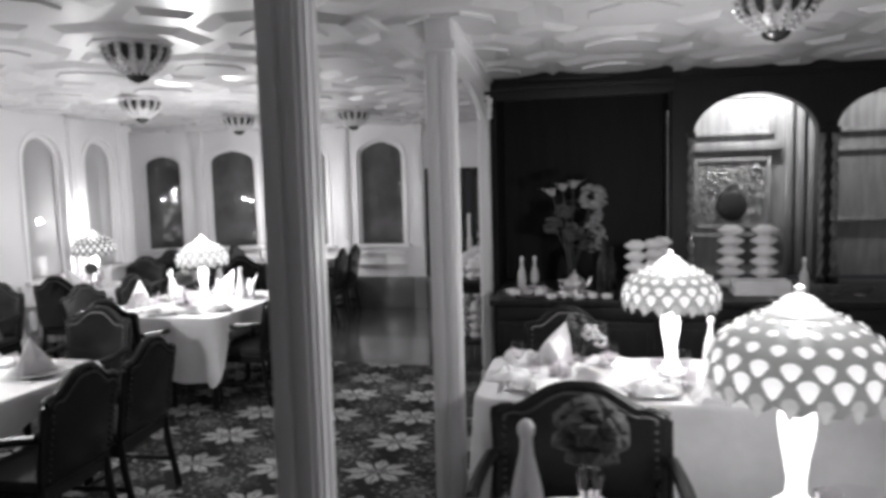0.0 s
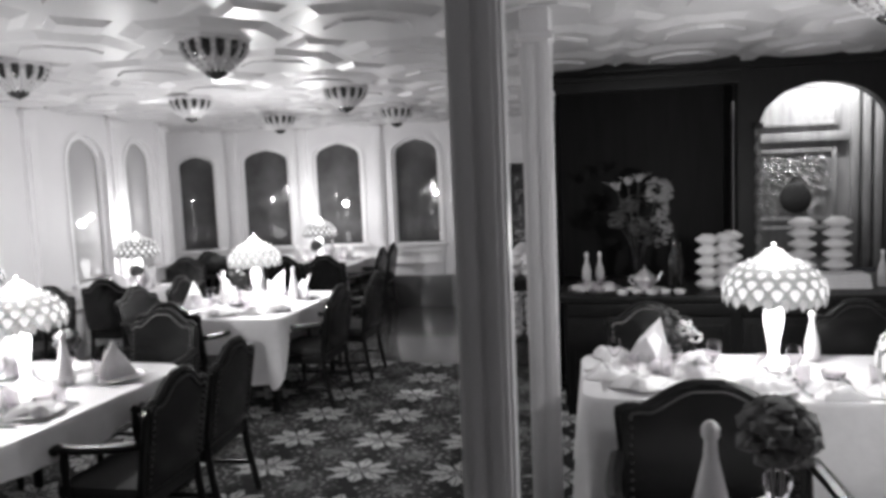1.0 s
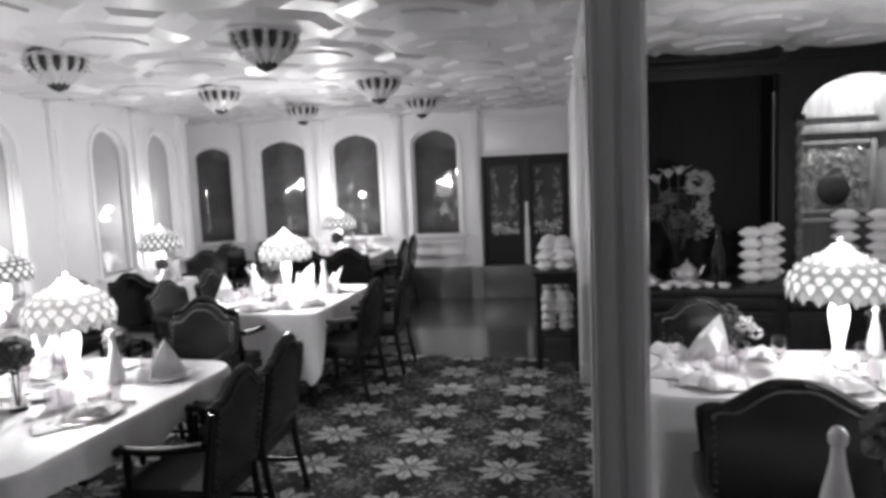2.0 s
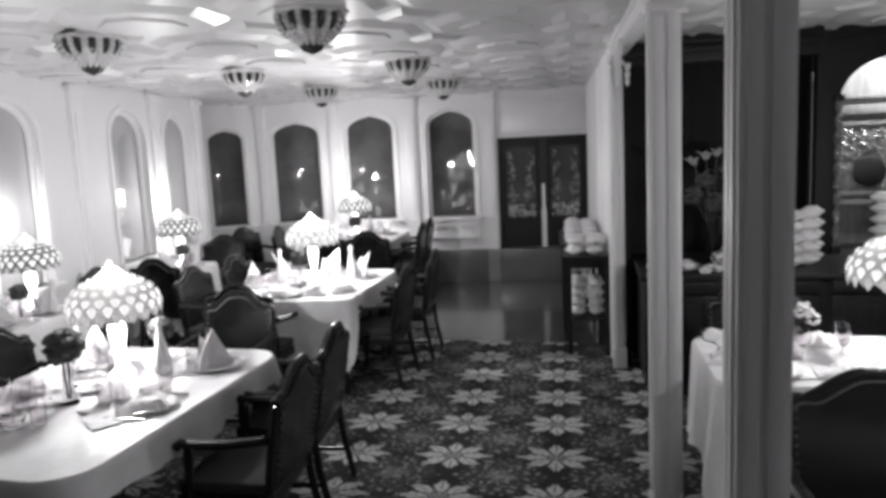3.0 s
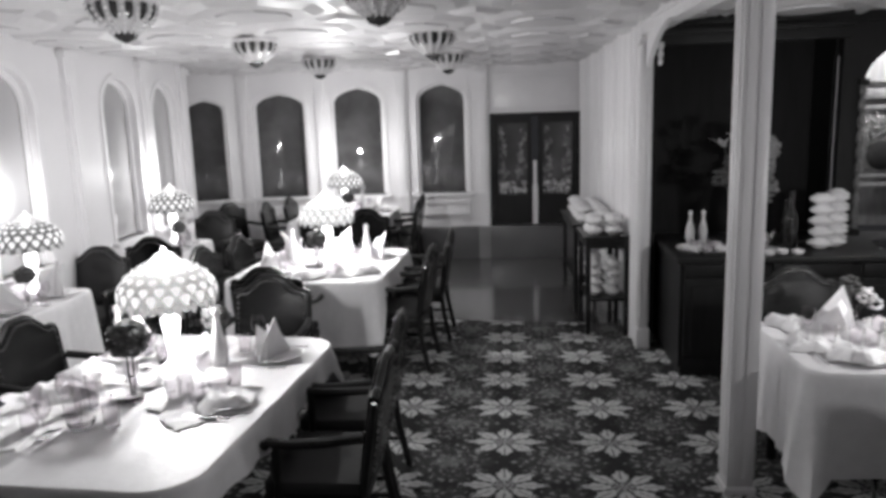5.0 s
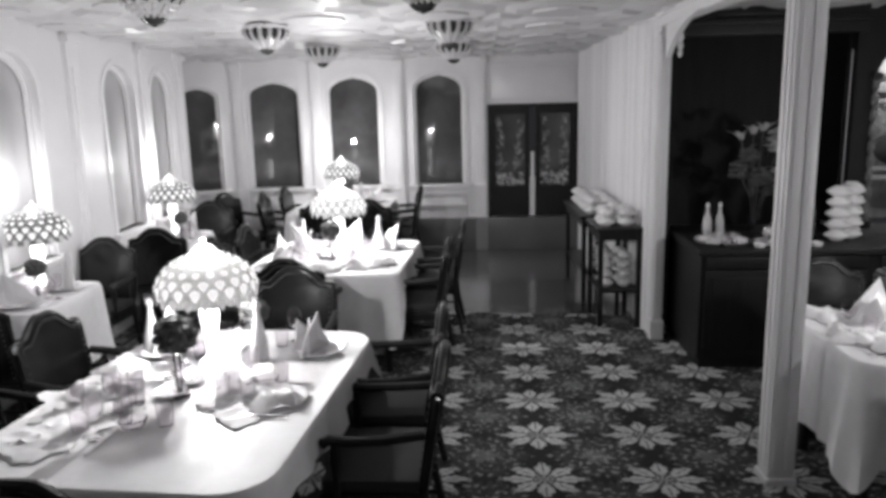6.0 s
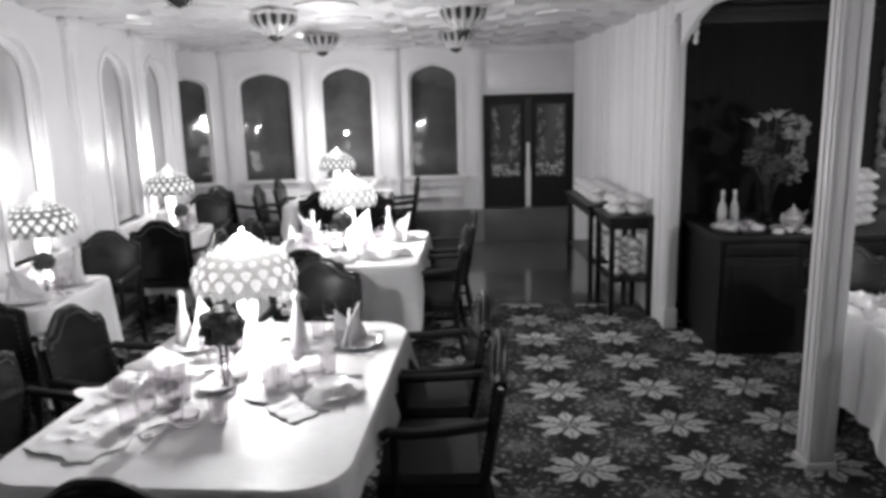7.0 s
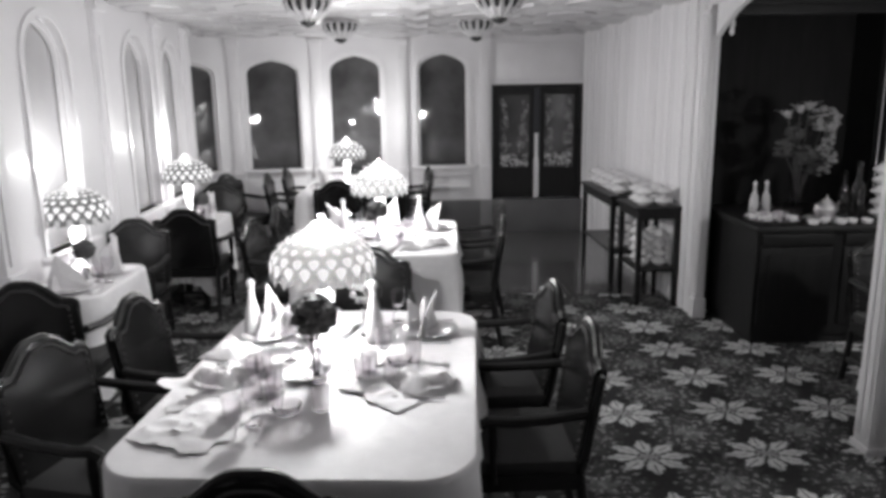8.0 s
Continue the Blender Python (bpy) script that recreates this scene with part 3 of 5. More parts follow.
# ---- ceiling lamps ----
def ceiling_lamp_master():
    c = root("ceiling_lamp", Matrix.Identity(4), "unlit bell-shaped ceiling lamp of dark glass strips", "ceiling lamp", "ceiling lamps")
    part("ceiling_plate", lathe([(0.12, -0.005), (0.12, -0.03), (0.05, -0.045)], 20), SILVER, c, smooth=True)
    part("ring", lathe([(0.172, -0.03), (0.186, -0.032), (0.188, -0.052), (0.172, -0.056), (0.168, -0.045), (0.172, -0.03)], 28), SILVER, c, smooth=True)
    bell = [(0.172, -0.048), (0.168, -0.085), (0.148, -0.122), (0.114, -0.155), (0.078, -0.185), (0.048, -0.205)]
    part("bell", lathe(bell, 28), FROST, c, "pale frosted glass bell", smooth=True)
    strip = bmesh.new()
    prev = None
    for r, z, w in ((0.177, -0.055, 0.019), (0.174, -0.085, 0.021), (0.163, -0.112, 0.019), (0.149, -0.13, 0.012), (0.138, -0.141, 0.003)):
        cur = [strip.verts.new((r, -w, z)), strip.verts.new((r + 0.005, 0, z)), strip.verts.new((r, w, z))]
        if prev:
            for k in (0, 1):
                strip.faces.new((prev[k], prev[k + 1], cur[k + 1], cur[k]))
        prev = cur
    me = finish(strip, True)
    me.materials.append(LAMPIRON)
    beads = bmesh.new()
    for r, z in ((0.184, -0.06), (0.18, -0.09), (0.166, -0.116), (0.146, -0.138), (0.122, -0.16), (0.096, -0.18), (0.072, -0.198)):
        blob(beads, (r, 0, z), 0.0125, sub=1)
    mb_ = finish(beads, True)
    mb_.materials.append(BEAD)
    for k in range(14):
        share("glass_strip", me, c, Matrix.Rotation(math.tau * k / 14, 4, "Z"))
        tagged(share("bead_string", mb_, c, Matrix.Rotation(math.tau * (k + 0.5) / 14, 4, "Z"), "string of glass beads"), kind="stuff")
    part("finial", lathe([(0.064, -0.188), (0.066, -0.21), (0.048, -0.232), (0.018, -0.244), (0.004, -0.25)], 16), LAMPIRON, c, "dark knob", smooth=True)
    return c


CLAMP = ceiling_lamp_master()
first = True
for x, y in ((-4.31, 3.56), (-2.87, 3.51), (-4.53, 5.61), (-3.06, 5.69), (-4.68, 7.47), (-3.30, 7.6), (0.48, 3.7)):
    m = pose(x, y, CEIL_Z, 0, 0, 6)
    if first:
        CLAMP.matrix_basis, first = m, False
    else:
        copy_thing(CLAMP, m)


# ---- tables and cloths ----
def table_with_cloth(x, y, w, l, rz, top, ground, hem, seed, side_drop=None, rad=0.11, label="white linen tablecloth hanging in folds"):
    t = root("table", pose(x, y, ground, 0, 0, rz), "dining table under a white cloth", "table", "dining tables")
    h = top - ground
    cut = 0.06 + 0.3 * (rad - 0.11)
    part("tabletop", boxes((-w / 2 + cut, w / 2 - cut, -l / 2 + cut, l / 2 - cut, h - 0.04, h - 0.012), bevel=0.005), CHAIRWOOD, t)
    for sx in (-1, 1):
        for sy in (-1, 1):
            part("leg", lathe([(0.03, 0), (0.025, 0.3), (0.035, h - 0.04)], 10, origin=(sx * (w / 2 - 0.1 - 0.4 * (rad - 0.11)), sy * (l / 2 - 0.1 - 0.4 * (rad - 0.11)), 0)), CHAIRWOOD, t)
    rnd = random.Random(seed)
    bm = bmesh.new()
    per = []
    for cx, cy, a0 in ((w / 2 - rad, l / 2 - rad, 0), (-w / 2 + rad, l / 2 - rad, 90), (-w / 2 + rad, -l / 2 + rad, 180), (w / 2 - rad, -l / 2 + rad, 270)):
        for k in range(9):
            a = radians(a0 + 90 * k / 8)
            per.append((cx + rad * math.cos(a), cy + rad * math.sin(a), math.cos(a), math.sin(a), abs(math.sin(2 * a))))
        nx, ny = ((0, 1), (-1, 0), (0, -1), (1, 0))[a0 // 90]
        ex, ey = per[-1][0], per[-1][1]
        run = w - 2 * rad if a0 in (0, 180) else l - 2 * rad
        tx, ty = -ny, nx
        for k in range(1, 22):
            per.append((ex + tx * run * k / 22, ey + ty * run * k / 22, nx, ny, 0.0))
    n = len(per)
    ph = [rnd.uniform(0, 6.28) for _ in range(4)]
    rows = []
    levels = [(-0.02, 0.0), (0.0, 0.0), (0.006, -0.006), (0.012, -0.02)] + [(0.013 + 0.008 * k / 8, -0.02 - (h - 0.02 - hem) * k / 8) for k in range(1, 9)]
    for li_, (o, z) in enumerate(levels):
        ring = []
        f = max(0, (li_ - 3) / 8)
        for i, (px, py, nx, ny, cr) in enumerate(per):
            s_ = math.tau * i / n
            fold = 0.022 * math.sin(9 * s_ + ph[0]) + 0.018 * math.sin(17 * s_ + ph[1]) + 0.01 * math.sin(31 * s_ + ph[2])
            off = o + f * (0.8 * fold + 0.004 + 0.03 * cr)
            dz = -0.12 * cr * f + f * 0.012 * math.sin(5 * s_ + ph[3])
            if side_drop and z < -0.02:
                full = h - 0.02 - hem
                k = 1.0 if rad > 0.15 else abs(nx) ** 1.5
                z2 = -0.02 + (z + 0.02) * ((1 - k) + k * side_drop / full)
                dz *= 1.6
            else:
                z2 = z
            ring.append(bm.verts.new((px + nx * off, py + ny * off, h + z2 + dz)))
        rows.append(ring)
    for a, b in zip(rows, rows[1:]):
        for i in range(n):
            bm.faces.new((a[i], a[(i + 1) % n], b[(i + 1) % n], b[i]))
    # the lying cloth: rings towards the middle, a little creased
    inner = [rows[0]]
    for q in (0.93, 0.84, 0.72, 0.58, 0.43, 0.27, 0.1):
        ring = []
        for v in rows[0]:
            x_, y_ = v.co.x * q, v.co.y * q
            crease = abs(noise.noise(Vector((x_ * 5 + seed, y_ * 5, 0.3 * seed)))) + 0.5 * abs(noise.noise(Vector((x_ * 13, y_ * 13 + seed, 2.0))))
            ring.append(bm.verts.new((x_, y_, h - 0.001 - 0.014 * min(1.0, crease))))
        inner.append(ring)
    for a, b in zip(inner, inner[1:]):
        for i in range(n):
            bm.faces.new((a[i], a[(i + 1) % n], b[(i + 1) % n], b[i]))
    bm.faces.new(inner[-1])
    ob = part("tablecloth", bm, TABLELINEN, smooth=True, m=pose(x, y, ground, 0, 0, rz))
    tagged(ob, label, "tablecloth", "tablecloths")
    return ob


# ---- chairs ----
def back_outline(w=0.25, z0=0.44, sh=0.86, top=0.965):
    pts = [(-w + 0.02, z0), (w - 0.02, z0), (w, z0 + 0.05), (w, sh - 0.03)]
    right = []
    for t in np.linspace(0, 1, 13):
        x = w * (1 - t)
        z = sh - 0.008 + (top - sh) * (0.5 - 0.5 * math.cos(math.pi * min(1, max(0, (t - 0.12) / 0.75)))) + (0.012 * math.sin(math.pi * t * 4) if t < 0.25 else 0)
        right.append((x, z))
    pts += right
    pts += [(-x, z) for x, z in right[-2::-1]]
    pts += [(-w, sh - 0.03), (-w, z0 + 0.05)]
    return pts


def chair_master():
    c = root("dining_chair", Matrix.Identity(4), "dark wooden armchair with studded leather humped back", "chair", "dining chairs")
    tilt = Matrix.Translation((0, -0.22, 0.44)) @ Matrix.Rotation(radians(9), 4, "X") @ Matrix.Translation((0, 0, -0.44))
    out = back_outline()
    back = part("backrest", slab(out, -0.022, 0.026, bevel=0.012), LEATHER, c, "dark leather back with humped top", smooth=True, m=tilt)
    loop = [(x * 1.0, 0.0, z) for x, z in out] + [(out[0][0], 0.0, out[0][1])]
    part("back_frame", tube(loop, 0.018, 7), CHAIRWOOD, c, smooth=True, m=tilt)
    bm = bmesh.new()
    for (x0, z0), (x1, z1) in zip(out[3:-2], out[4:-1]):
        for t in (0.25, 0.75):
            x, z = x0 + (x1 - x0) * t, z0 + (z1 - z0) * t
            blob(bm, (x * 0.88, 0.028, 0.66 + (z - 0.66) * 0.9), 0.0075, sub=1)
            blob(bm, (x * 0.88, -0.025, 0.66 + (z - 0.66) * 0.9), 0.0075, sub=1)
    for s_ in (-1, 1):
        for k in range(10):
            blob(bm, (s_ * 0.22, 0.028, 0.48 + 0.034 * k), 0.0075, sub=1)
            blob(bm, (s_ * 0.22, -0.025, 0.48 + 0.034 * k), 0.0075, sub=1)
    tagged(part("stud_border", bm, STUD, back, "row of brass studs"), kind="stuff")
    part("seat", boxes((-0.25, 0.25, -0.21, 0.2, 0.42, 0.48), bevel=0.022), SEATM, c, "paler fabric seat", smooth=True)
    part("seat_frame", boxes((-0.255, 0.255, -0.22, 0.205, 0.355, 0.418), bevel=0.006), CHAIRWOOD, c)
    for s_ in (-1, 1):
        part("leg", lathe([(0.018, 0), (0.024, 0.06), (0.017, 0.1), (0.024, 0.2), (0.02, 0.36)], 10, origin=(s_ * 0.23, 0.18, 0)), CHAIRWOOD, c, smooth=True)
        part("leg", tube([(s_ * 0.23, -0.28, 0), (s_ * 0.23, -0.23, 0.25), (s_ * 0.23, -0.21, 0.45)], 0.02, 8), CHAIRWOOD, c)
        part("armrest", tube([(s_ * 0.26, -0.23, 0.68), (s_ * 0.275, -0.08, 0.665), (s_ * 0.28, 0.06, 0.66), (s_ * 0.275, 0.15, 0.665), (s_ * 0.27, 0.175, 0.645)], 0.022, 8), CHAIRWOOD, c, smooth=True)
        part("arm_post", lathe([(0.018, 0.4), (0.014, 0.5), (0.022, 0.58), (0.016, 0.65)], 8, origin=(s_ * 0.265, 0.13, 0)), CHAIRWOOD, c, smooth=True)
        part("stretcher", tube([(s_ * 0.23, -0.25, 0.16), (s_ * 0.23, 0.18, 0.16)], 0.013, 6), CHAIRWOOD, c)
    part("stretcher", tube([(-0.23, 0.0, 0.16), (0.23, 0.0, 0.16)], 0.013, 6), CHAIRWOOD, c)
    return c


CHAIR = chair_master()
CHAIRS = []


def put_chair(x, y, facing, wide=1.0):
    """facing: degrees, 0 looks along +y, 90 along -x."""
    m = pose(x, y, 0, 0, 0, facing) @ Matrix.Diagonal((wide, 1, 1, 1))
    if not CHAIRS:
        CHAIR.matrix_basis = m
        CHAIRS.append(CHAIR)
    else:
        CHAIRS.append(copy_thing(CHAIR, m))


TABLE_Z = 0.76
# x, y, width, length, turn, seed
TABLES = {
    "near": (-3.745, 2.66, 1.18, 1.68, 2, 1),
    "middle": (-4.0, 5.5, 1.2, 1.4, 4, 2),
    "far": (-4.86, 8.6, 1.15, 1.45, 6, 3),
    "wall": (-5.66, 4.09, 0.52, 0.86, 7, 4),
    "wall_far": (-5.9, 6.28, 0.56, 0.84, 7, 5),
    "right": (0.16, 3.72, 2.16, 0.84, 5, 6),
    "front": (0.07, 1.72, 1.55, 1.15, 12, 7),
}
for key, (x, y, w, l, rz, seed) in TABLES.items():
    table_with_cloth(x, y, w, l, rz, TABLE_Z, 0, 0.26, seed, 0.13 if key in ("near", "middle", "far") else None, 0.18 if key == "near" else 0.11)

LAMP_SPOTS = ((-3.84, 2.98, 1.15, 0.92), (-4.03, 5.68, 1.95), (-4.98, 8.92, 0.75), (-5.86, 4.42, 0.25), (-6.03, 6.57, 0.28), (0.02, 3.87, 0.95, 1.06), (0.345, 2.3, 0.6, 1.15))
for x, y, *rest in LAMP_SPOTS:
    put_lamp(x, y, TABLE_Z, *rest)

for x, y, f in ((-3.08, 3.33, 98), (-2.98, 2.72, 96), (-3.84, 3.88, 184), (-3.69, 1.81, 3), (-4.5, 3.08, 272), (-4.58, 2.42, 262), (-5.52, 3.6, 6),
                (-3.33, 5.3, 92), (-3.33, 6.08, 96), (-4.05, 4.72, 4), (-4.65, 5.85, 274), (-4.66, 5.2, 270),
                (-5.83, 4.88, 186), (-5.72, 5.95, 6), (-6.07, 7.2, 186), (-4.17, 8.4, 98), (-4.26, 9.02, 98),
                (-4.85, 7.88, 6), (-4.3, 7.9, 2), (-5.55, 8.4, 278), (-5.5, 9.0, 275), (-6.05, 8.2, 250)):
    put_chair(x, y, f)
put_chair(-0.33, 2.56, 185, 1.35)
put_chair(-0.56, 4.3, 188)
put_chair(0.62, 4.45, 182)


# ---- things on the tables ----
class Stock:
    """Builds a thing at its first place and copies it to the others."""

    def __init__(self, make):
        self.make, self.first = make, None

    def at(self, x, y, z, rz=0.0, scale=1.0):
        m = pose(x, y, z, 0, 0, rz) @ Matrix.Scale(scale, 4)
        if self.first is None:
            self.first = self.make()
            self.first.matrix_basis = m
            return self.first
        return copy_thing(self.first, m @ Matrix.Scale(1 / self.first.scale[0], 4))


def make_plate():
    return tagged(part("plate", lathe([(0.0015, 0.006), (0.075, 0.006), (0.085, 0.012), (0.125, 0.02), (0.13, 0.018), (0.09, 0.004), (0.06, 0.001), (0.0015, 0.001)], 24), CHINA, smooth=True), "white china dinner plate on the cloth", "plate", "plates")


def make_glass():
    return tagged(part("wine_glass", lathe([(0.0015, 0.0), (0.032, 0.002), (0.005, 0.01), (0.004, 0.07), (0.02, 0.08), (0.034, 0.105), (0.036, 0.13), (0.031, 0.165), (0.0295, 0.165), (0.0345, 0.13), (0.032, 0.106), (0.018, 0.084), (0.0015, 0.08)], 16), GLASS, smooth=True), "clear stemmed wine glass on the table", "glass", "wine glasses")


def make_tumbler():
    return tagged(part("tumbler", lathe([(0.0015, 0.0), (0.028, 0.0), (0.034, 0.09), (0.032, 0.09), (0.026, 0.008), (0.0015, 0.008)], 16), GLASS, smooth=True), "small clear tumbler on the table", "glass", "tumblers")


def make_napkin():
    """A starched napkin folded to a broad leaning triangle of three leaves."""
    bm = bmesh.new()
    for k, (w, h, lean, yaw) in enumerate(((0.1, 0.19, 0.05, 0.0), (0.085, 0.15, 0.02, 0.5), (0.08, 0.13, 0.03, -0.45))):
        c, s_ = math.cos(yaw), math.sin(yaw)
        prof = ((-w, 0.0), (-0.02, 0.0), (w, 0.0), (0.62 * w + 0.02, 0.45 * h), (lean, h), (-0.4 * w, 0.5 * h))
        sides = []
        for y in (0.0, -0.006):
            sides.append([bm.verts.new((x * c - (y - 0.02 * k) * s_, x * s_ + (y - 0.02 * k + 0.05 * (z / h) ** 2 * (1 - k)) * c + 0.012 * math.sin(30 * x), z)) for x, z in prof])
        n = len(prof)
        mid = [bm.verts.new(sum((v.co for v in ring), Vector()) / n + Vector((0, 0.006 - 0.012 * q, 0))) for q, ring in enumerate(sides)]
        for i in range(n):
            j = (i + 1) % n
            bm.faces.new((sides[0][i], sides[0][j], mid[0]))
            bm.faces.new((sides[1][j], sides[1][i], mid[1]))
            bm.faces.new((sides[0][i], sides[1][i], sides[1][j], sides[0][j]))
    return tagged(part("napkin", bm, CLOTH), "white linen napkin folded to a standing point", "napkin", "folded napkins")


def make_flat_napkin():
    """Linen dropped in a soft heap, with a peaked corner."""
    bm = bmesh.new()
    n, rows = 28, []
    for k, r in enumerate((0.004, 0.03, 0.055, 0.08, 0.1)):
        row = []
        for i in range(n):
            a = math.tau * i / n
            fold = 0.5 + 0.5 * math.sin(5 * a + 1.3 * k) * math.cos(2 * a + 0.6)
            peak = math.exp(-((a - 1.1) ** 2) / 0.12) * (r / 0.1)
            z = 0.026 * (1 - (r / 0.105) ** 2) + 0.022 * fold * math.sin(math.pi * min(1, r / 0.1)) + 0.04 * peak * (1 - abs(r - 0.07) / 0.08)
            rr = r * (1 + 0.22 * math.cos(4 * a + 0.4) + 0.08 * math.sin(7 * a))
            row.append(bm.verts.new((rr * math.cos(a), rr * math.sin(a), max(0.002, z))))
        rows.append(row)
    for a, b in zip(rows, rows[1:]):
        for i in range(n):
            bm.faces.new((a[i], a[(i + 1) % n], b[(i + 1) % n], b[i]))
    bm.faces.new(rows[0])
    low = [bm.verts.new((v.co.x, v.co.y, 0.0)) for v in rows[-1]]
    for i in range(n):
        bm.faces.new((rows[-1][i], rows[-1][(i + 1) % n], low[(i + 1) % n], low[i]))
    return tagged(part("napkin", bm, CLOTH, smooth=True), "white linen napkin in a soft heap", "napkin", "folded napkins")


def make_bottle():
    b = root("bottle", Matrix.Identity(4), "small white bottle with a slim neck on the table", "bottle", "white bottles")
    part("body", lathe([(0.04, 0.0), (0.044, 0.008), (0.043, 0.06), (0.036, 0.12), (0.024, 0.175), (0.016, 0.21), (0.013, 0.25)], 18), BOTTLEW, b, smooth=True)
    part("stopper", lathe([(0.016, 0.25), (0.02, 0.258), (0.02, 0.275), (0.012, 0.288), (0.003, 0.292)], 14), CHINA, b, "white rounded stopper", smooth=True)
    return b


def make_flower_vase():
    v = root("flower_vase", Matrix.Identity(4), "clear glass vase holding one dark round blossom", "vase", "flower vases")
    part("vase", lathe([(0.0015, 0.0), (0.035, 0.0), (0.036, 0.01), (0.022, 0.05), (0.02, 0.09), (0.03, 0.15), (0.028, 0.15), (0.018, 0.09), (0.0015, 0.02)], 16), GLASS, v, smooth=True)
    bm = bmesh.new()
    rnd = random.Random(5)
    for i in range(70):
        a, c = rnd.uniform(0, 6.28), rnd.uniform(-0.75, 1)
        r = math.sqrt(max(0, 1 - c * c))
        blob(bm, (0.06 * r * math.cos(a), 0.06 * r * math.sin(a), 0.24 + 0.06 * c), rnd.uniform(0.02, 0.03), (1, 1, 0.8), 0.3, 1, i)
    part("blossom", bm, PETALS, v, "dark ruffled blossom", smooth=True)
    for s_ in (-1, 1):
        part("stem", tube([(0.004 * s_, 0, 0.02), (0.01 * s_, 0, 0.12), (0.01 * s_, 0, 0.2)], 0.004, 6), LEAF, v)
    return v


def make_cutlery(name, head):
    def make():
        bm = tube([(0, -0.1, 0.006), (0, -0.02, 0.004), (0, 0.03, 0.006)], 0.005, 6)
        if head == "knife":
            slab([(-0.008, 0.0), (0.006, 0.0), (0.009, 0.004), (-0.008, 0.004)], 0.03, 0.13, bm)
        else:
            for k in (-1, 0, 1):
                tube([(k * 0.004, 0.03, 0.006), (k * 0.008, 0.06, 0.006), (k * 0.008, 0.1, 0.01)], 0.0025, 5, bm)
        return tagged(part(name, bm, SILVER, smooth=True), "silver table %s beside a plate" % name, name, "cutlery")
    return Stock(make)


PLATE, WINE, TUMBLER, NAPKIN, FLATNAP, BOTTLE, VASE = (Stock(f) for f in (make_plate, make_glass, make_tumbler, make_napkin, make_flat_napkin, make_bottle, make_flower_vase))
KNIFE, FORK = make_cutlery("knife", "knife"), make_cutlery("fork", "fork")


def lay_place(x, y, facing, seed, standing):
    """One cover: the guest looks along facing."""
    rnd = random.Random(seed)
    f = radians(facing)
    fx, fy, rx, ry = -math.sin(f), math.cos(f), math.cos(f), math.sin(f)

    def p(a, b):
        return x + rx * a + fx * b, y + ry * a + fy * b

    z = TABLE_Z + 0.002
    PLATE.at(*p(0, 0), z, rnd.uniform(0, 90))
    KNIFE.at(*p(0.165, 0.0), z, facing)
    FORK.at(*p(-0.165, 0.0), z, facing)
    WINE.at(*p(0.16 + rnd.uniform(-0.01, 0.02), 0.17), z)
    TUMBLER.at(*p(0.08, 0.2 + rnd.uniform(0, 0.02)), z)
    (NAPKIN if standing else FLATNAP).at(*p(-0.01, 0.01), z + 0.008, facing + rnd.uniform(-35, 35) + 180, 1.18 if standing else 1.2)


def lay_table(key, spots):
    x, y, w, l, rz, seed = TABLES[key]
    m = pose(x, y, 0, 0, 0, rz)
    for i, (a, b, f, standing) in enumerate(spots):
        q = m @ Vector((a, b, 0))
        lay_place(q.x, q.y, rz + f, seed * 10 + i, standing)


lay_table("near", ((0.38, 0.5, 90, True), (0.38, -0.1, 90, False), (-0.38, 0.45, 270, True), (-0.4, -0.1, 270, False), (-0.1, 0.6, 180, False)))
lay_table("middle", ((0.4, 0.3, 90, True), (0.4, -0.3, 90, False), (-0.4, 0.3, 270, True), (-0.4, -0.28, 270, True), (0.02, -0.5, 0, False), (0.0, 0.52, 180, True)))
lay_table("far", ((0.38, 0.3, 90, True), (0.38, -0.3, 90, True), (-0.38, 0.25, 270, True), (0.0, -0.5, 0, False)))
lay_table("wall", ((0.06, 0.2, 180, True), (0.04, -0.24, 0, True)))
lay_table("wall_far", ((0.08, 0.18, 180, True), (0.04, -0.22, 0, True)))
lay_table("right", ((-0.8, -0.22, 0, False), (-0.75, 0.24, 180, True), (-0.25, -0.25, 0, False), (0.5, -0.22, 0, False), (0.6, 0.24, 180, True)))
lay_table("front", ((-0.3, 0.42, 180, False), (0.55, 0.1, 90, False)))

for x, y, s in ((-3.63, 3.04, 1.0), (-4.22, 3.1, 0.95), (-3.72, 5.8, 1.0), (-4.32, 5.6, 1.0), (0.23, 4.05, 0.9), (-0.41, 1.93, 1.22), (-4.64, 8.6, 1.0), (-5.55, 4.3, 0.9), (-5.72, 6.3, 0.9)):
    BOTTLE.at(x, y, TABLE_Z + 0.001, 0, s)
for x, y, s in ((-3.78, 2.56, 1.14), (-4.0, 5.35, 1.0), (-4.75, 8.35, 1.0), (-5.6, 4.05, 0.85), (-5.75, 6.2, 0.85), (-0.24, 1.98, 1.3), (-3.68, 3.12, 0.9)):
    VASE.at(x, y, TABLE_Z + 0.001, 20, s)
KNIFE.at(-3.86, 2.12, TABLE_Z + 0.001, 8)
FORK.at(-3.95, 2.14, TABLE_Z + 0.001, 14)
for x, y, rz, s in ((-4.24, 2.86, 40, 1.1), (-0.05, 3.62, 20, 1.1), (-3.72, 5.1, 60, 1.0)):
    FLATNAP.at(x, y, TABLE_Z + 0.001, rz, s)
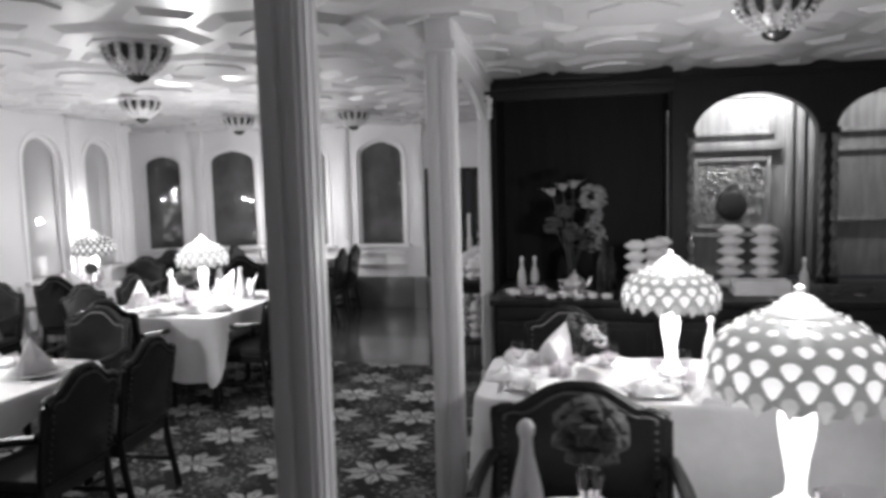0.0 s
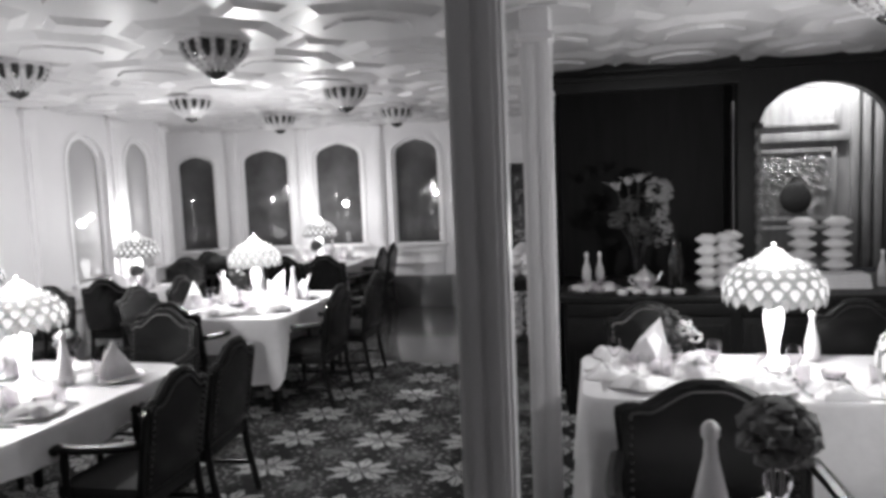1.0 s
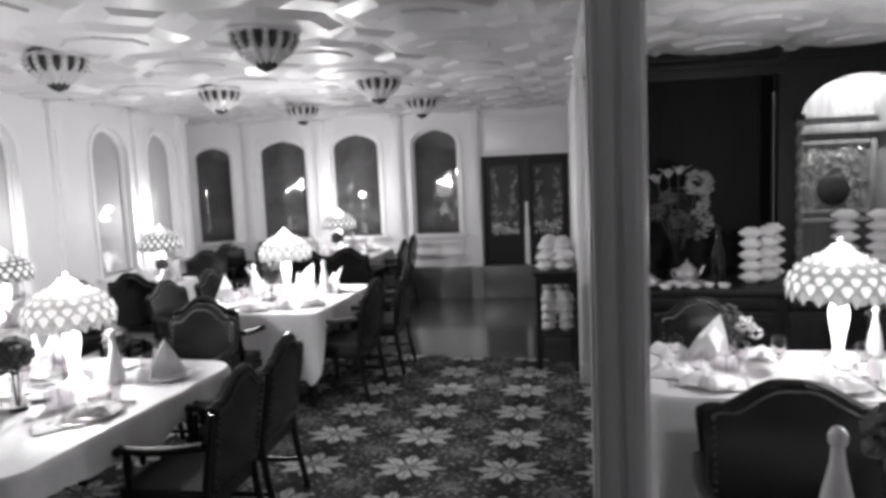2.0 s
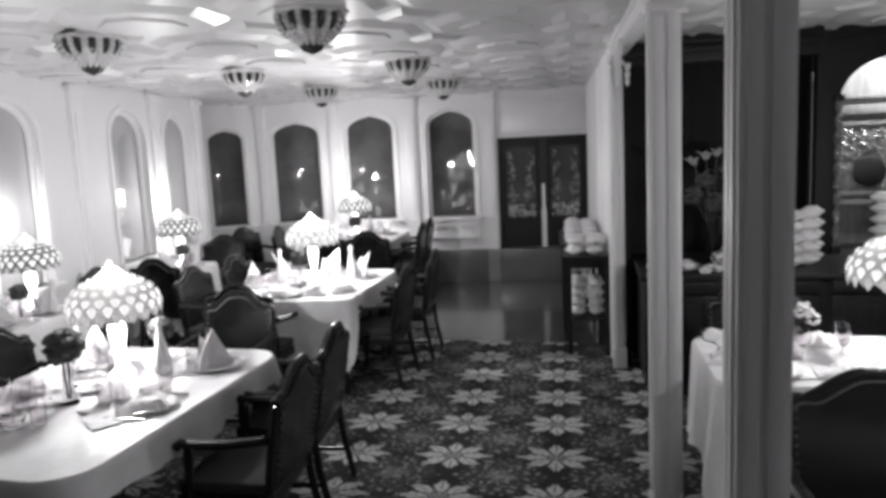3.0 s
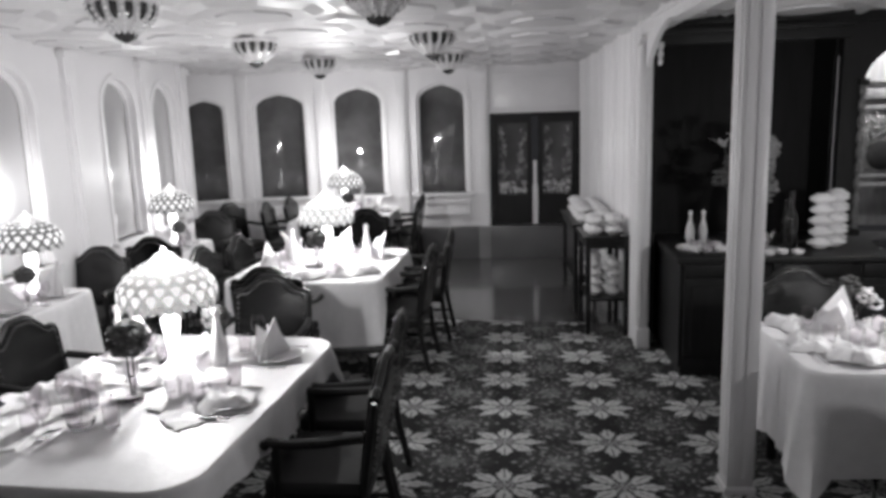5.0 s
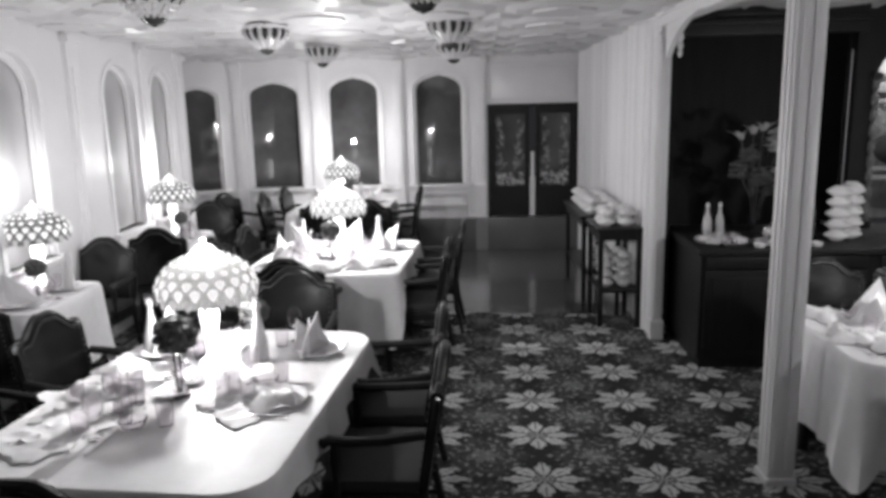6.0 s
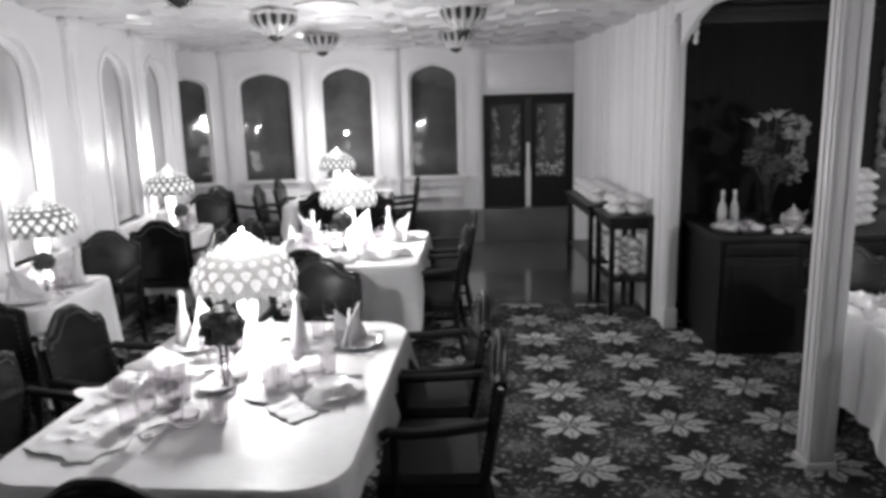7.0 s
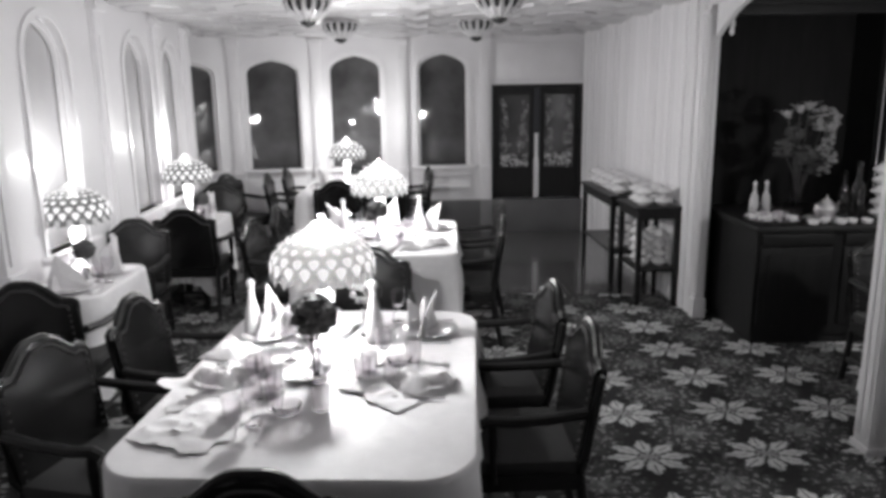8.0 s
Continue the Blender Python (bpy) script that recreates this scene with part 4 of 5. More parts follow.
for x, y in ((-3.6, 2.58), (-3.48, 2.56), (-3.94, 2.44), (-4.05, 2.56), (-3.42, 2.78), (-3.99, 2.2), (-3.7, 2.3), (-4.16, 2.42), (0.1, 3.56), (-0.5, 3.6), (-3.8, 5.2), (-4.25, 5.3)):
    TUMBLER.at(x, y, TABLE_Z + 0.001)


def make_crumpled(seed, w, l):
    def make():
        """A linen square dropped on the table: sharp creases, a wavering edge."""
        bm = bmesh.new()
        n, grid = 22, []
        for i in range(n + 1):
            row = []
            for j in range(n + 1):
                a, b = i / n - 0.5, j / n - 0.5
                q = Vector((a * 3.2 + seed, b * 3.2, 0.7 * seed))
                ridge = (1 - abs(noise.noise(q * 1.3)) * 2.2) * 0.5 + (1 - abs(noise.noise(q * 3.1)) * 2.0) * 0.28
                edge = min(1.0, 3.5 * (0.5 - max(abs(a), abs(b))))
                z = 0.002 + 0.026 * max(0.0, ridge) * edge
                wob = noise.noise(q * 0.9 + Vector((5, 0, 0))) * 0.09
                fray = 1 + 0.3 * noise.noise(Vector((4 * a, 4 * b, seed)))
                row.append(bm.verts.new((a * w * fray * (1 + wob * 2), b * l * fray * (1 - wob * 2), z)))
            grid.append(row)
        for i in range(n):
            for j in range(n):
                bm.faces.new((grid[i][j], grid[i + 1][j], grid[i + 1][j + 1], grid[i][j + 1]))
        rim = [grid[i][0] for i in range(n)] + [grid[n][j] for j in range(n)] + [grid[i][n] for i in range(n, 0, -1)] + [grid[0][j] for j in range(n, 0, -1)]
        low = [bm.verts.new((v.co.x * 0.99, v.co.y * 0.99, 0.0)) for v in rim]
        for i in range(len(rim)):
            j = (i + 1) % len(rim)
            bm.faces.new((rim[i], rim[j], low[j], low[i]))
        return tagged(part("crumpled_napkin", bm, CLOTH, smooth=True), "white linen napkin lying crumpled on the table", "napkin", "crumpled napkins")
    return Stock(make)


CRUMPLE = [make_crumpled(3, 0.42, 0.36), make_crumpled(8, 0.36, 0.3)]
for k, x, y, rz in ((0, -4.14, 2.5, 25), (1, -4.1, 2.17, 70), (1, -3.47, 2.52, 140), (0, -3.98, 3.24, 10), (0, -0.42, 3.56, 15), (1, -0.62, 3.85, 60), (1, 0.45, 3.6, 100), (0, -4.28, 5.2, 35), (1, -3.7, 5.25, 80), (1, -5.72, 3.92, 20)):
    CRUMPLE[k].at(x, y, TABLE_Z + 0.001, rz)


def make_pale_flower():
    v = root("flower_vase", Matrix.Identity(4), "short glass vase of pale and dark blossoms", "vase", "flower vases")
    part("vase", lathe([(0.0015, 0.0), (0.03, 0.0), (0.026, 0.06), (0.034, 0.12), (0.032, 0.12), (0.024, 0.06), (0.0015, 0.01)], 16), GLASS, v, smooth=True)
    rnd = random.Random(9)
    for c, r, mt, nm in (((-0.02, 0.0, 0.22), 0.045, PETALS, "blossom"), ((0.06, -0.01, 0.17), 0.04, PALEPETAL, "blossom"), ((0.11, 0.0, 0.12), 0.03, PALEPETAL, "blossom")):
        bm = bmesh.new()
        for i in range(26):
            d = Vector((rnd.gauss(0, 1), rnd.gauss(0, 1), rnd.gauss(0, 1))).normalized() * r
            blob(bm, (c[0] + d.x, c[1] + d.y, c[2] + d.z), r * 0.42, (1, 1, 0.6), 0.4, 1, i)
        part(nm, bm, mt, v, smooth=True)
        part("stem", tube([(0, 0, 0.02), (c[0] * 0.4, 0, 0.1), (c[0], c[1], c[2])], 0.004, 6), LEAF, v)
    return v


Stock(make_pale_flower).at(-0.46, 4.0, TABLE_Z + 0.001)


def make_bowl():
    return tagged(part("glass_bowl", lathe([(0.0015, 0.0), (0.05, 0.0), (0.055, 0.01), (0.1, 0.06), (0.125, 0.085), (0.12, 0.087), (0.092, 0.06), (0.045, 0.012), (0.0015, 0.01)], 24, wave=lambda a, r, z: 1 + 0.04 * math.sin(8 * a) * (z > 0.05)), GLASS, smooth=True), "clear fluted glass bowl on the cloth", "bowl")


def make_dish():
    return tagged(part("butter_dish", lathe([(0.0015, 0.0), (0.05, 0.001), (0.07, 0.012), (0.068, 0.015), (0.05, 0.006), (0.0015, 0.005)], 18), SILVER, smooth=True), "small silver dish on the cloth", "dish", "silver dishes")


def make_ashtray():
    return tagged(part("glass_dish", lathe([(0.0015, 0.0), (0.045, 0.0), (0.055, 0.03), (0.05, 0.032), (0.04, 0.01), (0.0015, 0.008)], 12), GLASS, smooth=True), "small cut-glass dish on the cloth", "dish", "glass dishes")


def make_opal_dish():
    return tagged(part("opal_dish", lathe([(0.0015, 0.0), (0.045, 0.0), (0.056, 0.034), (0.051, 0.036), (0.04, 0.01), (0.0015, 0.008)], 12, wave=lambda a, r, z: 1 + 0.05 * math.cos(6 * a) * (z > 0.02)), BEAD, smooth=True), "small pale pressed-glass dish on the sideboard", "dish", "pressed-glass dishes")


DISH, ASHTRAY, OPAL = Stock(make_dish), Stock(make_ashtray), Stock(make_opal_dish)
for key in ("near", "middle", "far", "right", "front"):
    x, y, w, l, rz, seed = TABLES[key]
    rnd = random.Random(seed + 70)
    mt = pose(x, y, 0, 0, 0, rz)
    for i in range(8):
        q = mt @ Vector((rnd.uniform(-0.24, 0.24) * w, rnd.uniform(-0.3, 0.12) * l, 0))
        (DISH, ASHTRAY, TUMBLER, WINE)[i % 4].at(q.x, q.y, TABLE_Z + 0.002, rnd.uniform(0, 90))
for a, b, r in ((-0.95, -0.05, 40), (-0.62, 0.05, 100), (-0.5, -0.3, 10), (-0.45, 0.3, 200), (0.02, -0.3, 60), (0.3, -0.28, 150), (0.85, -0.1, 20), (-0.9, 0.33, 80)):
    q = pose(0.16, 3.72, 0, 0, 0, 5) @ Vector((a, b, 0))
    FLATNAP.at(q.x, q.y, TABLE_Z + 0.002, r, 1.15)

BOWL = Stock(make_bowl)
BOWL.at(0.5, 2.2, TABLE_Z + 0.002)


# ---- the dark sideboard and its alcove ----
MB = pose(-1.33, 5.15, 0, 0, 0, 5)


def at_bar(u, v):
    p = MB @ Vector((u, v, 0))
    return p.x, p.y


BAR_Z = 0.9
sb = root("sideboard", MB, "long dark oak sideboard with panelled front under the alcove", "sideboard")
part("top", boxes((0.1, 4.3, -0.04, 1.05, BAR_Z - 0.045, BAR_Z), bevel=0.008), DARKWOOD, sb, smooth=True)
part("body", boxes((0.13, 4.3, 0.02, 1.04, 0.08, BAR_Z - 0.046)), DARKWOOD, sb)
part("plinth", boxes((0.15, 4.3, 0.05, 1.02, 0.0, 0.079)), DARKWOOD, sb)
PANEL = finish(boxes((0.04, 0.56, -0.002, 0.019, 0.16, 0.74), (0.09, 0.51, -0.014, -0.003, 0.21, 0.69), bevel=0.006), True)
PANEL.materials.append(DARKWOOD)
DRAWER = finish(boxes((0.04, 0.56, -0.008, 0.019, 0.755, 0.845), bevel=0.005), True)
DRAWER.materials.append(DARKWOOD)
for i in range(6):
    share("door_panel", PANEL, sb, Matrix.Translation((0.12 + 0.6 * i, 0, 0)))
    share("drawer_front", DRAWER, sb, Matrix.Translation((0.12 + 0.6 * i, 0, 0)))


def setting(name, bm, mat, label, category, m=MB, smooth=False):
    return tagged(part(name, bm, mat, m=m, smooth=smooth), label, category, kind="structure")


setting("alcove_back", boxes((0.03, 1.56, 1.42, 1.52, 0.0, CEIL_Z - 0.002)), ALCOVE, "dark polished panelled back of the alcove", "panelling")
setting("alcove_side", boxes((0.03, 0.08, 0.78, 1.42, 0.0, CEIL_Z - 0.002)), ALCOVE, "dark side of the alcove", "panelling")
setting("alcove_header", boxes((0.0, 1.48, 0.68, 0.76, 2.42, CEIL_Z), (0.0, 1.48, 0.64, 0.68, 2.5, 2.54), (0.35, 1.0, 0.65, 0.68, 2.56, 2.6), bevel=0.006), DARKWOOD, "dark moulded header over the alcove", "panelling", smooth=True)
arch_wall = MB @ Matrix.Translation((0, 0.86, 0))
A0, A1, A2, A3 = 1.65, 2.59, 2.71, 3.65


def arcade():
    """One board with two round-headed openings, and a cornice along its head."""
    line = [(1.49, BAR_Z + 0.001)]
    for a, b in ((A0, A1), (A2, A3)):
        line.append((a, BAR_Z + 0.001))
        line += [((a + b) / 2 - (b - a) / 2 * math.cos(math.pi * i / 24), 2.07 + 0.34 * math.sin(math.pi * i / 24)) for i in range(25)]
        line.append((b, BAR_Z + 0.001))
    line += [(4.4, BAR_Z + 0.001), (4.4, CEIL_Z), (1.49, CEIL_Z)]
    bm = slab(line, 0, 0.12)
    box(bm, 1.47, 4.4, -0.03, -0.001, CEIL_Z - 0.08, CEIL_Z)
    return bm


setting("arcade", arcade(), DARKWOOD, "dark carved arcade with round arches over the sideboard", "arcade", arch_wall)


def twisted_column(u, v=-0.03, r=0.022):
    c = root("twisted_column", arch_wall @ Matrix.Translation((u, v, 0)), "slim dark barley-twist column beside the arch", "column", "twisted columns", kind="structure")
    bm = bmesh.new()
    seg, n, z0, z1 = 10, 90, BAR_Z + 0.06, 2.07
    rings = []
    for i in range(n + 1):
        z = z0 + (z1 - z0) * i / n
        ph = 26 * (z - z0)
        rings.append([bm.verts.new((r * (1 + 0.32 * math.cos(2 * (math.tau * k / seg) - ph * 2)) * math.cos(math.tau * k / seg), r * (1 + 0.32 * math.cos(2 * (math.tau * k / seg) - ph * 2)) * math.sin(math.tau * k / seg), z)) for k in range(seg)])
    for a, b in zip(rings, rings[1:]):
        for k in range(seg):
            bm.faces.new((a[k], a[(k + 1) % seg], b[(k + 1) % seg], b[k]))
    part("shaft", bm, GLOSSWOOD, c, smooth=True)
    part("base", boxes((-0.035, 0.035, -0.03, 0.029, BAR_Z + 0.001, BAR_Z + 0.06), bevel=0.006), DARKWOOD, c)
    part("capital", boxes((-0.035, 0.035, -0.03, 0.029, 2.07, 2.12), bevel=0.006), DARKWOOD, c)
    return c


GLOSSWOOD = mottled("varnished_dark_wood", 0.08, 0.16, 0.12, 8.0, 0.1, coat=1.0)
for u in (1.635, 2.605, 2.695, 3.67):
    twisted_column(u)

# lit niches behind the arches
NI = MB @ Matrix.Translation((0.06, 1.36, 0))
setting("niche_back", boxes((1.5, 4.4, 0.0, 0.1, BAR_Z, CEIL_Z)), NICHEP, "painted panelled back of the lit niches", "panelling", NI)
setting("niche_end", boxes((1.42, 1.5, -0.38, 0.1, BAR_Z, CEIL_Z - 0.001)), DARKWOOD, "dark end of the niche", "panelling", NI)


def raised_panel(u0, u1, z0, z1, nm="niche_panel", mat=None):
    bm = boxes((u0, u1, -0.012, -0.001, z0, z1))
    for a in ((u0, u0 + 0.04, z0, z1), (u1 - 0.04, u1, z0, z1), (u0 + 0.04, u1 - 0.04, z0, z0 + 0.04), (u0 + 0.04, u1 - 0.04, z1 - 0.04, z1)):
        box(bm, a[0], a[1], -0.035, -0.012, a[2], a[3], bevel=0.01)
    return setting(nm, bm, mat or NICHEP, "moulded panel at the back of the niche", "panel", NI, True)


raised_panel(1.62, 2.32, 2.1, 2.46)
raised_panel(1.66, 2.3, 1.3, 1.92)
raised_panel(2.75, 3.4, 2.1, 2.46)
raised_panel(2.75, 3.4, 1.35, 1.98)
for u in (2.40, 2.49, 2.58, 2.66):
    setting("niche_moulding", boxes((u, u + 0.055, -0.07, -0.001, BAR_Z, CEIL_Z - 0.01), bevel=0.014), NICHEP, "vertical moulding in the niche", "moulding", NI, True)
setting("niche_rail", boxes((1.5, 2.38, -0.06, -0.001, 1.97, 2.05), (1.5, 2.38, -0.05, -0.001, 1.22, 1.27), bevel=0.012), NICHEP, "horizontal moulding in the niche", "moulding", NI, True)


def carving():
    """Scrolling openwork round a dark roundel."""
    rnd = random.Random(3)
    bm = bmesh.new()
    for i in range(340):
        x, z = rnd.uniform(1.72, 2.24), rnd.uniform(1.36, 1.86)
        if (x - 1.98) ** 2 + (z - 1.52) ** 2 < 0.135 ** 2:
            continue
        a0, r = rnd.uniform(0, 6.28), rnd.uniform(0.01, 0.024)
        tube([(x + r * (1 - 0.5 * t) * math.cos(a0 + 4 * t), -0.024, z + r * (1 - 0.5 * t) * math.sin(a0 + 4 * t)) for t in np.linspace(0, 1, 6)], 0.006, 5, bm, 0.6)
    return bm


ob = part("carved_panel", carving(), NICHEP, m=NI, smooth=True)
tagged(ob, "carved scrollwork panel in the niche", "carving", kind="structure")
ob = part("roundel", lathe([(0.125, 0.0), (0.125, 0.02), (0.1, 0.03), (0.0015, 0.034)], 28), DARKWOOD, m=NI @ pose(1.98, -0.012, 1.5, 90), smooth=True)
tagged(ob, "dark round boss in the carved panel", "roundel", kind="structure")
li = bpy.data.lights.new("niche_lamp", "AREA")
li.energy, li.shape, li.size, li.size_y = NICHE_W, "RECTANGLE", 0.7, 0.08
nl = new("niche_lamp", li)
nl.matrix_basis = NI @ pose(2.02, -0.3, CEIL_Z - 0.03, 14)
li2 = li.copy()
li2.energy = NICHE_W * 0.16
nl2 = new("niche_lamp", li2)
nl2.matrix_basis = NI @ pose(3.1, -0.3, CEIL_Z - 0.03, 14)
strip = setting("mirror_strip", boxes((1.455, 1.468, 0.02, 0.09, 1.0, 2.3)), MIRROR, "narrow bright mirror strip on the side of the arcade", "mirror", arch_wall)


# ---- things on the sideboard ----
def make_carafe():
    b = root("carafe", Matrix.Identity(4), "small pale glass carafe standing on the sideboard", "carafe", "carafes")
    part("body", lathe([(0.03, 0.0), (0.036, 0.01), (0.037, 0.12), (0.03, 0.16), (0.014, 0.2), (0.012, 0.25)], 16), FROST, b, smooth=True)
    part("stopper", lathe([(0.013, 0.25), (0.018, 0.262), (0.016, 0.28), (0.003, 0.29)], 12), BEAD, b, smooth=True)
    return b


CARAFE = Stock(make_carafe)


def make_teapot():
    b = root("teapot", Matrix.Identity(4), "tarnished silver teapot on the sideboard", "teapot")
    part("body", lathe([(0.05, 0.0), (0.055, 0.008), (0.045, 0.02), (0.085, 0.06), (0.095, 0.09), (0.08, 0.125), (0.05, 0.145), (0.045, 0.15)], 22), SILVER, b, smooth=True)
    part("lid", lathe([(0.046, 0.15), (0.04, 0.162), (0.012, 0.175), (0.01, 0.185), (0.014, 0.195), (0.003, 0.205)], 16), SILVER, b, smooth=True)
    part("spout", tube([(0.08, 0, 0.06), (0.12, 0, 0.08), (0.14, 0, 0.12), (0.16, 0, 0.14)], 0.016, 8, taper=0.5), SILVER, b, smooth=True)
    part("handle", tube([(-0.085, 0, 0.12), (-0.125, 0, 0.125), (-0.14, 0, 0.09), (-0.12, 0, 0.06), (-0.09, 0, 0.06)], 0.008, 8), SILVER, b, smooth=True)
    return b


def make_tray():
    return tagged(part("tray", lathe([(0.0015, 0.004), (0.19, 0.004), (0.2, 0.016), (0.206, 0.016), (0.196, 0.0), (0.0015, 0.0)], 32), SILVER, smooth=True), "round silver tray on the sideboard", "tray", "trays")


TRAY = Stock(make_tray)
TRAY.at(*at_bar(0.36, 0.3), BAR_Z + 0.001)
TRAY.at(*at_bar(0.72, 0.22), BAR_Z + 0.001, 0, 0.8)
Stock(make_teapot).at(*at_bar(0.72, 0.22), BAR_Z + 0.006, 30, 0.9)
def make_bowl_stack(n, r):
    def make():
        s_ = root("bowl_stack", Matrix.Identity(4), "stack of white china bowls turned rim to rim", "bowls", "bowl stacks")
        me = finish(lathe([(r * 0.45, 0.0), (r * 0.5, 0.004), (r, 0.034), (r * 1.02, 0.04), (r, 0.046), (r * 0.5, 0.076), (r * 0.45, 0.08)], 20), True, 50)
        me.materials.append(CHINA)
        for k in range(n):
            share("bowl", me, s_, Matrix.Translation((0.003 * (k % 2), 0, 0.081 * k)))
        return s_
    return Stock(make)


ST6, ST3 = make_bowl_stack(6, 0.1), make_bowl_stack(5, 0.085)
for (u, v), st in (((1.90, 0.62), ST6), ((2.14, 0.6), ST6), ((1.38, 0.55), ST3), ((1.3, 0.36), ST3), ((1.17, 0.28), ST3)):
    st.at(*at_bar(u, v), BAR_Z + 0.001)
linen = root("linen_stack", pose(*at_bar(2.05, 0.3), BAR_Z + 0.001, 0, 0, 4), "stack of folded white linen on the sideboard", "linen")
for k in range(4):
    part("folded_cloth", boxes((-0.2 + 0.006 * (k % 2), 0.2 - 0.004 * k, -0.1, 0.1 - 0.005 * (k % 3), 0.026 * k, 0.026 * k + 0.025), bevel=0.008), CLOTH, linen, smooth=True)
for u, v in ((0.30, 0.5), (0.40, 0.52), (2.35, 0.32)):
    CARAFE.at(*at_bar(u, v), BAR_Z + 0.001, 0, 0.92)


def make_wine_bottle():
    b = root("wine_bottle", Matrix.Identity(4), "dark glass wine bottle standing on the sideboard", "bottle")
    part("body", lathe([(0.036, 0.0), (0.038, 0.008), (0.038, 0.17), (0.034, 0.2), (0.016, 0.235), (0.014, 0.3), (0.016, 0.302), (0.016, 0.32)], 18), BOTTLED, b, smooth=True)
    part("cap", lathe([(0.0165, 0.3), (0.017, 0.335), (0.003, 0.338)], 12), BOTTLED, b)
    return b


WB = Stock(make_wine_bottle)
WB.at(*at_bar(0.93, 0.2), BAR_Z + 0.001, 0, 1.3)
WB.at(*at_bar(1.0, 0.5), BAR_Z + 0.001, 0, 1.0)
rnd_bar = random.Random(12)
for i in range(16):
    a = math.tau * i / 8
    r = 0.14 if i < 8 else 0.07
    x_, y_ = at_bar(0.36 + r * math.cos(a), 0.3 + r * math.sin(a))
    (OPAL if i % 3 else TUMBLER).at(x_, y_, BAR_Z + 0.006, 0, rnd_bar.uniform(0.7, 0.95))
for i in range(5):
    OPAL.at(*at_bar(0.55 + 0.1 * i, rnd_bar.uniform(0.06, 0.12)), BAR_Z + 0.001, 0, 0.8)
for u, v in ((1.6, 0.25), (1.72, 0.2), (2.55, 0.3), (2.7, 0.25)):
    BOWL.at(*at_bar(u, v), BAR_Z + 0.001, 0, 0.7)


